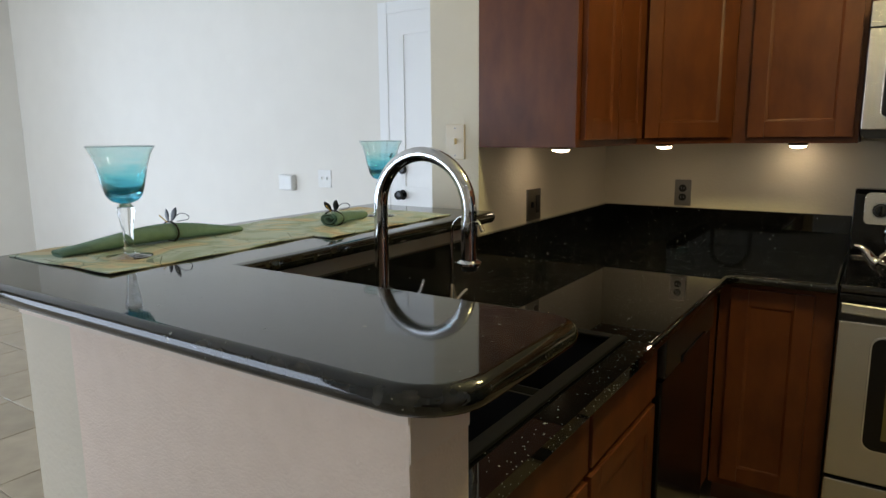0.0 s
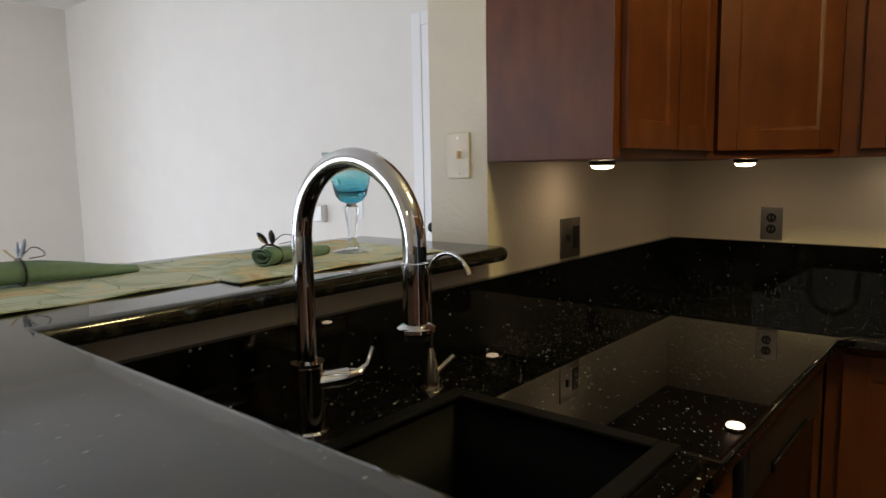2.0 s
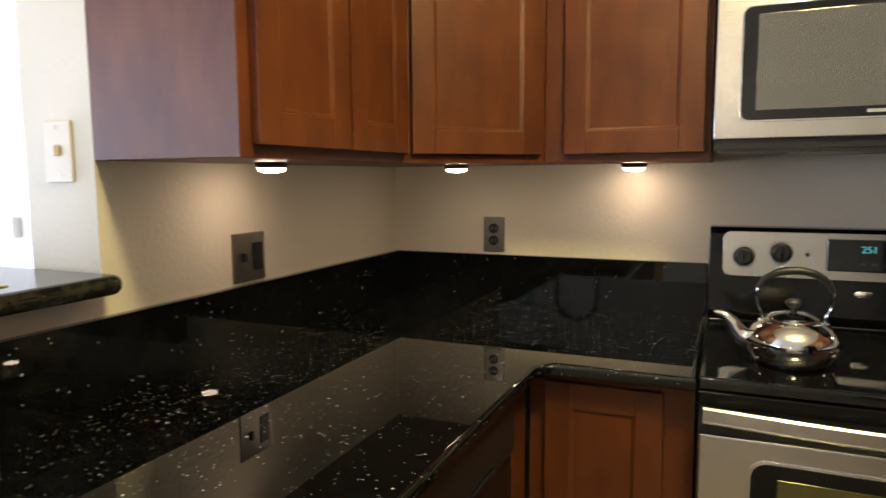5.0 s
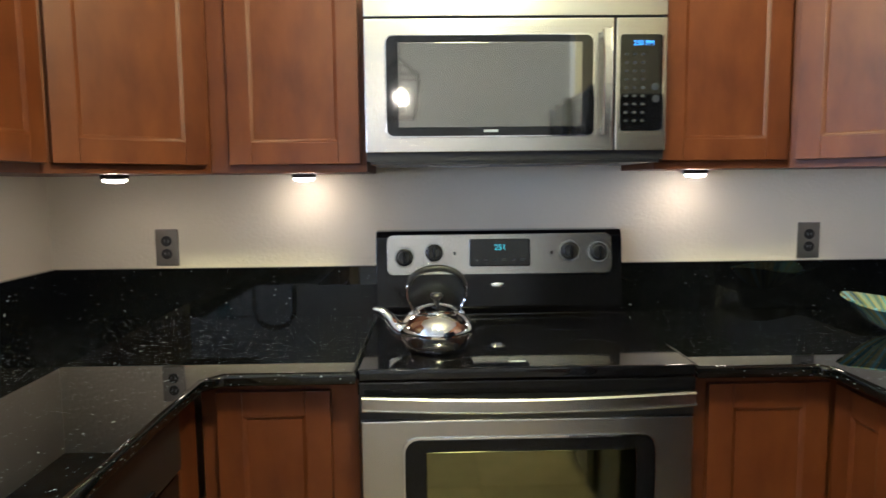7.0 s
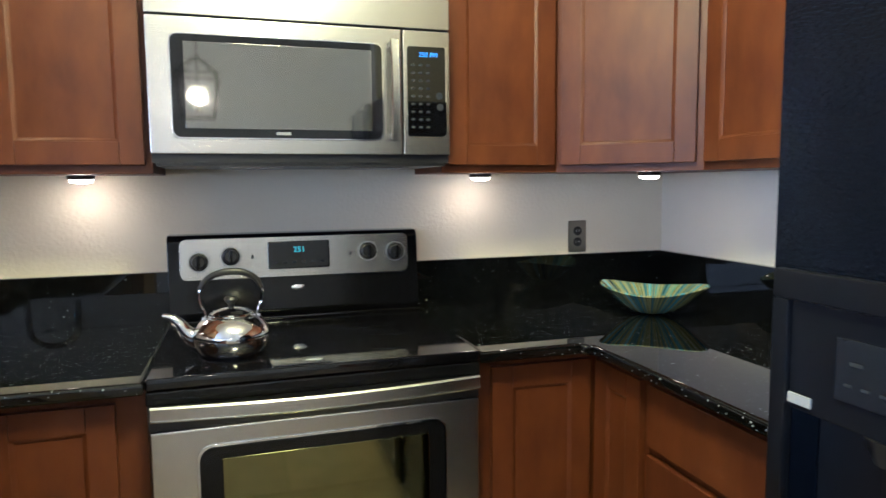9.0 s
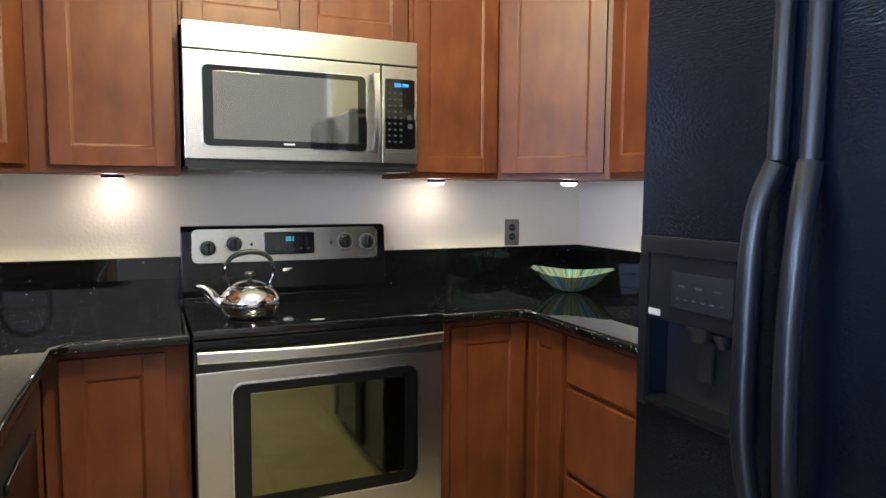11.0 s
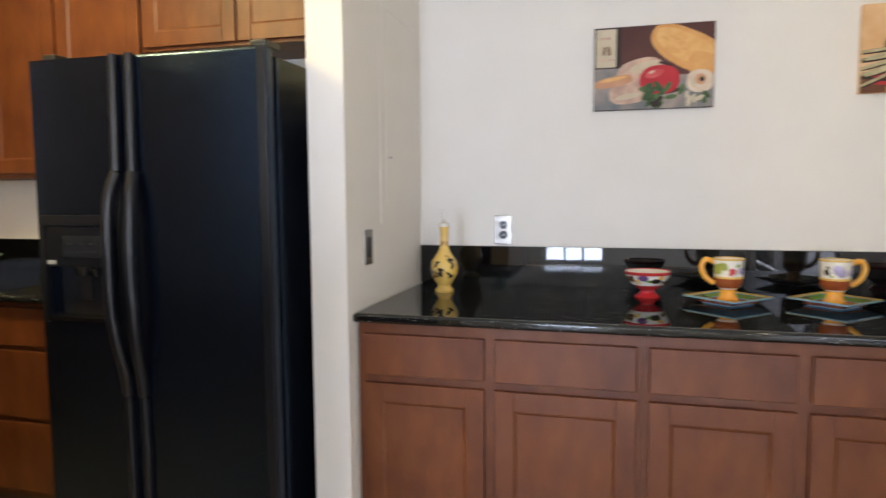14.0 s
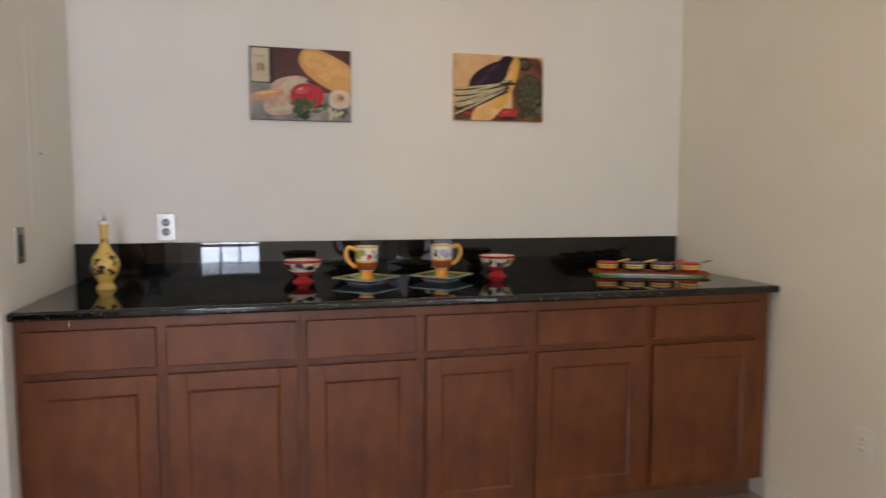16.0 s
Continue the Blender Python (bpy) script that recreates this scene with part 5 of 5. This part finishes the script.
for i, c in enumerate((REDG, PURPLEG, PURPLEG, REDG)):
    d = thing("dip_bowl", pose(2.475, -4.95, CT + 0.018, 0, 0, -113) @ pose(-0.18 + 0.12 * i, 0, 0), "small round dip bowl banded in yellow, green and " + ("red" if c is REDG else "purple"), "bowl", "dip bowls on the tray")
    part("lower_band", lathe([(0, 0), (0.03, 0), (0.041, 0.006), (0.0445, 0.014)] + [(0.0, 0.014)], 32), c, d)
    part("middle_band", lathe([(0.0, 0.0142), (0.0445, 0.0142), (0.0462, 0.021), (0.0, 0.021)], 32), YELLOW, d)
    part("stripe", lathe([(0.0, 0.0212), (0.0466, 0.0212), (0.0474, 0.0255), (0.0, 0.0255)], 32), GREENG, d)
    part("upper_band", lathe([(0.0, 0.0257), (0.0474, 0.0257), (0.048, 0.032), (0.0, 0.032)], 32), YELLOW, d)
    part("rim", lathe([(0.030, 0.0322), (0.0482, 0.0322), (0.0495, 0.038), (0.046, 0.04), (0.036, 0.034), (0.03, 0.0325)], 32), c, d)
    part("spreader_grip", tube([(0.046, 0.004, 0.04), (0.075, 0.012, 0.046), (0.098, 0.02, 0.05)], [0.003, 0.005, 0.004], 10), (MUSTARD, YELLOW, REDG, GREENG)[i], d, "glazed spreader handle")


# ---- canvas prints ----
def daub(w, h, bend=0.0, taper=0.0, power=2.0, n=36):
    """A flat painted shape w x h, bowed by bend, narrower at +x by taper, squarer with power, facing local -y."""
    bm = bmesh.new()
    rim = []
    for i in range(n):
        a = 2 * math.pi * i / n
        ca, sa = math.cos(a), math.sin(a)
        x = w / 2 * math.copysign(abs(ca) ** (2 / power), ca)
        z = h / 2 * math.copysign(abs(sa) ** (2 / power), sa)
        rim.append((x, z * (1 - taper * x / w) + bend * (2 * x / w) ** 2))
    f0 = [bm.verts.new((x, -0.00005, z)) for x, z in rim]
    f1 = [bm.verts.new((x, 0.0, z)) for x, z in rim]
    bm.faces.new(f0)
    for i in range(n):
        j = (i + 1) % n
        bm.faces.new((f0[j], f0[i], f1[i], f1[j]))
    bmesh.ops.recalc_face_normals(bm, faces=bm.faces[:])
    return bm


def paint(name, c, c2, s=14):
    return mat(name, c, 0.6, grain=(s, c2), bump=(700, 0.1), spec=0.3)


P = dict(
    crust=paint("painted_crust", (0.60, 0.27, 0.07), (0.68, 0.37, 0.12), 30), crumb=paint("painted_crumb", (0.74, 0.45, 0.17), (0.66, 0.34, 0.10), 40),
    cloth=paint("painted_cloth", (0.66, 0.47, 0.34), (0.38, 0.24, 0.18), 30), label=paint("painted_label", (0.60, 0.52, 0.36), (0.46, 0.38, 0.26), 20),
    red=paint("painted_red", (0.55, 0.03, 0.035), (0.38, 0.015, 0.02), 12), rose=paint("painted_rose", (0.62, 0.13, 0.11), (0.5, 0.06, 0.06), 20),
    green=paint("painted_green", (0.02, 0.065, 0.015), (0.07, 0.12, 0.04), 50), leaf=paint("painted_leaf", (0.10, 0.17, 0.06), (0.03, 0.07, 0.02), 60),
    brown=paint("painted_brown", (0.055, 0.018, 0.015), (0.10, 0.035, 0.025), 8), slate=paint("painted_slate", (0.11, 0.13, 0.14), (0.36, 0.29, 0.24), 18),
    plum=paint("painted_plum", (0.010, 0.003, 0.008), (0.024, 0.006, 0.018), 20), violet=paint("painted_violet", (0.07, 0.03, 0.08), (0.02, 0.006, 0.02), 24),
    squash=paint("painted_squash", (0.66, 0.33, 0.08), (0.80, 0.52, 0.24), 20), gold=paint("painted_gold", (0.62, 0.30, 0.04), (0.74, 0.42, 0.10), 14),
    ochre=paint("painted_ochre", (0.58, 0.30, 0.11), (0.74, 0.50, 0.27), 14), umber=paint("painted_umber", (0.07, 0.02, 0.01), (0.22, 0.08, 0.03), 14),
    stalk=paint("painted_stalk", (0.58, 0.50, 0.30), (0.30, 0.25, 0.12), 45), arti=paint("painted_artichoke", (0.028, 0.026, 0.010), (0.075, 0.06, 0.025), 50),
    scale=paint("painted_scale", (0.15, 0.12, 0.05), (0.06, 0.05, 0.02), 60), ink=paint("painted_ink", (0.014, 0.008, 0.008), (0.035, 0.02, 0.015), 20),
    garlic=paint("painted_garlic", (0.70, 0.58, 0.43), (0.52, 0.38, 0.27), 24), wood=paint("painted_wood", (0.60, 0.33, 0.18), (0.46, 0.22, 0.11), 20))


def canvas(m, w, h, back, shapes, label):
    """A stretched canvas, its face towards local -y, lower left corner at the origin; shapes: colour, x, z, w, h as shares of the width and height, then turn, bend, taper, power."""
    t = thing("canvas_print", m, label, "painting", "canvas prints over the sideboard")
    part("stretched_canvas", box(0, w, -0.022, 0, 0, h, 0.002), back, t)
    for i, row in enumerate(shapes):
        c, x, z, sw, sh = row[:5]
        turn, bend, taper, power = row[5:] + (0, 0, 0, 2)[len(row) - 5:]
        bm = daub(sw * w, sh * h, bend, taper, power)
        bm.transform(pose(x * w, -0.0222 - 0.00007 * i, z * h, 0, -turn, 0))
        for v in bm.verts:
            v.co.x, v.co.z = min(max(v.co.x, 0.001), w - 0.001), min(max(v.co.z, 0.001), h - 0.001)
        bmesh.ops.remove_doubles(bm, verts=bm.verts[:], dist=0.00002)
        part("painted_shape", bm, P[c], t)


art = random.Random(11)
kitchen_still = [
    ("slate", 0.5, 0.20, 0.996, 0.396, 0, 0, 0, 40), ("slate", 0.12, 0.44, 0.23, 0.16, 0, 0, 0, 8),
    ("ink", 0.115, 0.75, 0.222, 0.49, 0, 0, 0, 30), ("label", 0.10, 0.75, 0.175, 0.46, 0, 0, 0, 30), ("cloth", 0.09, 0.87, 0.09, 0.03, 0, 0, 0, 12), ("umber", 0.085, 0.72, 0.018, 0.10, -6, 0, 0, 12), ("umber", 0.125, 0.72, 0.022, 0.11, 8, 0, 0, 6), ("cloth", 0.10, 0.61, 0.12, 0.025, 0, 0, 0, 12),
    ("crust", 0.76, 0.71, 0.62, 0.44, -28, 0.006, -0.2, 2.5), ("crumb", 0.75, 0.735, 0.52, 0.31, -28, 0.004, -0.2, 2.4), ("crust", 0.90, 0.51, 0.24, 0.28, -20, 0, 0, 2.6)]
kitchen_still += [("crust", art.uniform(0.58, 0.88), art.uniform(0.66, 0.84), art.uniform(0.03, 0.07), art.uniform(0.012, 0.022), art.uniform(-70, -10)) for _ in range(12)]
kitchen_still += [
    ("cloth", 0.40, 0.41, 0.40, 0.40, 18, 0.004, 0.2, 2.4), ("label", 0.43, 0.50, 0.26, 0.13, 14, 0.004), ("cloth", 0.30, 0.20, 0.34, 0.26, 6, 0, 0, 2.6), ("label", 0.29, 0.16, 0.22, 0.07, 10), ("ink", 0.60, 0.53, 0.12, 0.03, -18),
    ("wood", 0.17, 0.345, 0.32, 0.125, 10, 0, 0, 3), ("crumb", 0.17, 0.375, 0.24, 0.04, 10), ("wood", 0.03, 0.31, 0.06, 0.07, 10, 0, 0, 4),
    ("ink", 0.57, 0.22, 0.30, 0.10), ("red", 0.555, 0.345, 0.335, 0.35, 0, 0, 0, 2.3), ("rose", 0.51, 0.42, 0.15, 0.10, 15), ("garlic", 0.49, 0.44, 0.05, 0.03, 25),
    ("garlic", 0.885, 0.31, 0.22, 0.27, 0, 0, 0, 2.4), ("wood", 0.89, 0.33, 0.09, 0.13), ("ink", 0.90, 0.33, 0.04, 0.06), ("label", 0.83, 0.30, 0.03, 0.15, 15)]
kitchen_still += [(art.choice(("green", "leaf", "green", "ink")), art.uniform(0.45, 0.74), art.uniform(0.05, 0.27), art.uniform(0.07, 0.14), art.uniform(0.05, 0.09), art.uniform(0, 180)) for _ in range(18)]
kitchen_still += [(art.choice(("green", "leaf", "label")), art.uniform(0.76, 0.94), art.uniform(0.06, 0.16), art.uniform(0.05, 0.10), art.uniform(0.04, 0.07), art.uniform(0, 180)) for _ in range(8)]
canvas(pose(EAST, -3.213, 1.592, 0, 0, -90), 0.425, 0.305, P["brown"], kitchen_still, "canvas print of bread, tomato and garlic on the wall")
garden_still = [
    ("umber", 0.5, 0.10, 0.996, 0.196, 0, 0, 0, 40), ("umber", 0.82, 0.5, 0.35, 0.96, 0, 0, 0, 6), ("red", 0.18, 0.19, 0.34, 0.07, -9), ("red", 0.20, 0.11, 0.30, 0.05, -4), ("ink", 0.14, 0.15, 0.3, 0.03, -8),
    ("plum", 0.395, 0.655, 0.52, 0.37, 36, 0, 0.35, 2.2), ("plum", 0.575, 0.905, 0.17, 0.17, 20), ("violet", 0.30, 0.60, 0.20, 0.07, 38), ("violet", 0.43, 0.80, 0.16, 0.03, 36), ("ink", 0.62, 0.955, 0.11, 0.06, -15, 0, 0, 4),
    ("ink", 0.775, 0.875, 0.165, 0.20), ("scale", 0.775, 0.885, 0.10, 0.11), ("arti", 0.79, 0.86, 0.07, 0.08), ("ink", 0.84, 0.43, 0.315, 0.60), ("arti", 0.835, 0.45, 0.285, 0.54)]
for ring in range(5):
    for k in range(7):
        garden_still.append(("scale" if (k + ring) % 2 else "arti", 0.745 + 0.03 * k + 0.008 * (ring % 2), 0.66 - 0.10 * ring - 0.012 * abs(k - 3), 0.048, 0.075, art.uniform(-25, 25)))
garden_still += [
    ("gold", 0.635, 0.665, 0.44, 0.165, 74, 0, -0.2, 2.3), ("squash", 0.62, 0.69, 0.34, 0.07, 74), ("squash", 0.40, 0.20, 0.52, 0.30, 42, 0, 0.25, 2.3), ("crumb", 0.375, 0.20, 0.36, 0.12, 42), ("gold", 0.52, 0.34, 0.26, 0.20, 56),
    ("red", 0.60, 0.12, 0.22, 0.14, 10), ("ink", 0.60, 0.05, 0.18, 0.05, 0), ("rose", 0.58, 0.14, 0.09, 0.04, 20)]
for k, turn in enumerate((7, 13, 9, 16, 20, 18, 25)):
    garden_still.append(("ink", 0.29, 0.500 - 0.040 * k, 0.66, 0.055, turn, 0.003, 0, 4))
    garden_still.append(("stalk", 0.285, 0.512 - 0.040 * k, 0.64 - 0.05 * (k % 3), 0.030 + 0.006 * (k % 2), turn + 1, 0.003, 0.2, 5))
garden_still += [(art.choice(("stalk", "violet", "ink", "scale")), art.uniform(0.50, 0.64), art.uniform(0.46, 0.62), 0.09, 0.04, art.uniform(5, 40)) for _ in range(12)]
garden_still += [(art.choice(("green", "leaf", "arti")), art.uniform(0.72, 0.95), art.uniform(0.06, 0.18), art.uniform(0.06, 0.11), art.uniform(0.05, 0.1), art.uniform(0, 180)) for _ in range(9)]
canvas(pose(EAST, -4.105, 1.617, 0, 0, -90), 0.435, 0.30, P["ochre"], garden_still, "canvas print of eggplant, squash, asparagus and artichoke on the wall")

# ---- lantern over the dining space ----
lan = thing("lantern_pendant", pose(0.98, -4.0, 0), "open dark-metal lantern pendant with lit candle bulbs", "lamp")
zb, zt, a0, a1 = 1.83, 2.15, 0.11, 0.15
for sx, sy in ((-1, -1), (1, -1), (1, 1), (-1, 1)):
    part("cage_post", tube([(sx * a0, sy * a0, zb), (sx * a1, sy * a1, zt)], 0.006, 8), BRONZE, lan)
    part("cage_arm", tube([(sx * a1, sy * a1, zt), (0, 0, zt + 0.14)], 0.005, 8), BRONZE, lan)
for z, a in ((zb, a0), (zt, a1)):
    for p, q in (((-a, -a), (a, -a)), ((a, -a), (a, a)), ((a, a), (-a, a)), ((-a, a), (-a, -a))):
        part("cage_bar", tube([(*p, z), (*q, z)], 0.006, 8), BRONZE, lan)
part("rod", tube([(0, 0, zb + 0.05), (0, 0, TOP - 0.02)], 0.006, 10), BRONZE, lan)
part("ceiling_canopy", lathe([(0, TOP - 0.03), (0.03, TOP - 0.03), (0.06, TOP - 0.008), (0.06, TOP), (0, TOP)], 28), BRONZE, lan)
for a in (0, 2.09, 4.19):
    x, y = 0.05 * math.cos(a), 0.05 * math.sin(a)
    part("candle_arm", tube([(0, 0, zb + 0.055), (x, y, zb + 0.05)], 0.004, 8), BRONZE, lan)
    part("candle_sleeve", tube([(x, y, zb + 0.05), (x, y, zb + 0.12)], 0.011, 12), WHITEP, lan)
    part("bulb", lathe([(0, 0), (0.009, 0.004), (0.016, 0.02), (0.014, 0.035), (0.005, 0.055), (0, 0.06)], 16), BULB, lan, "glowing candle bulb", pose(x, y, zb + 0.12))


# ---- floor tiles ----
tile_rng = random.Random(7)
PITCH = 0.457
tile_meshes = []
for k in range(3):
    bm = box(-PITCH / 2 + 0.003, PITCH / 2 - 0.003, -PITCH / 2 + 0.003, PITCH / 2 - 0.003, -0.0055, 0.0, 0.0015, 1)
    me = bpy.data.meshes.new("tile")
    bm.to_mesh(me)
    bm.free()
    me.materials.append(TILE)
    tile_meshes.append(me)
floor_ob = bpy.data.objects["floor"]
nx, ny = int((EAST - WEST) / PITCH) + 1, int((FARN - SOUTH) / PITCH) + 1
for i in range(nx):
    for j in range(ny):
        ob = new("tile", tile_meshes[(i * 7 + j * 3) % 3])
        ob.parent = floor_ob
        ob.matrix_basis = pose(EAST - PITCH * (i + 0.5), FARN - PITCH * (j + 0.5), tile_rng.uniform(-0.0006, 0.0), 0, 0, 90 * ((i + 2 * j) % 4))
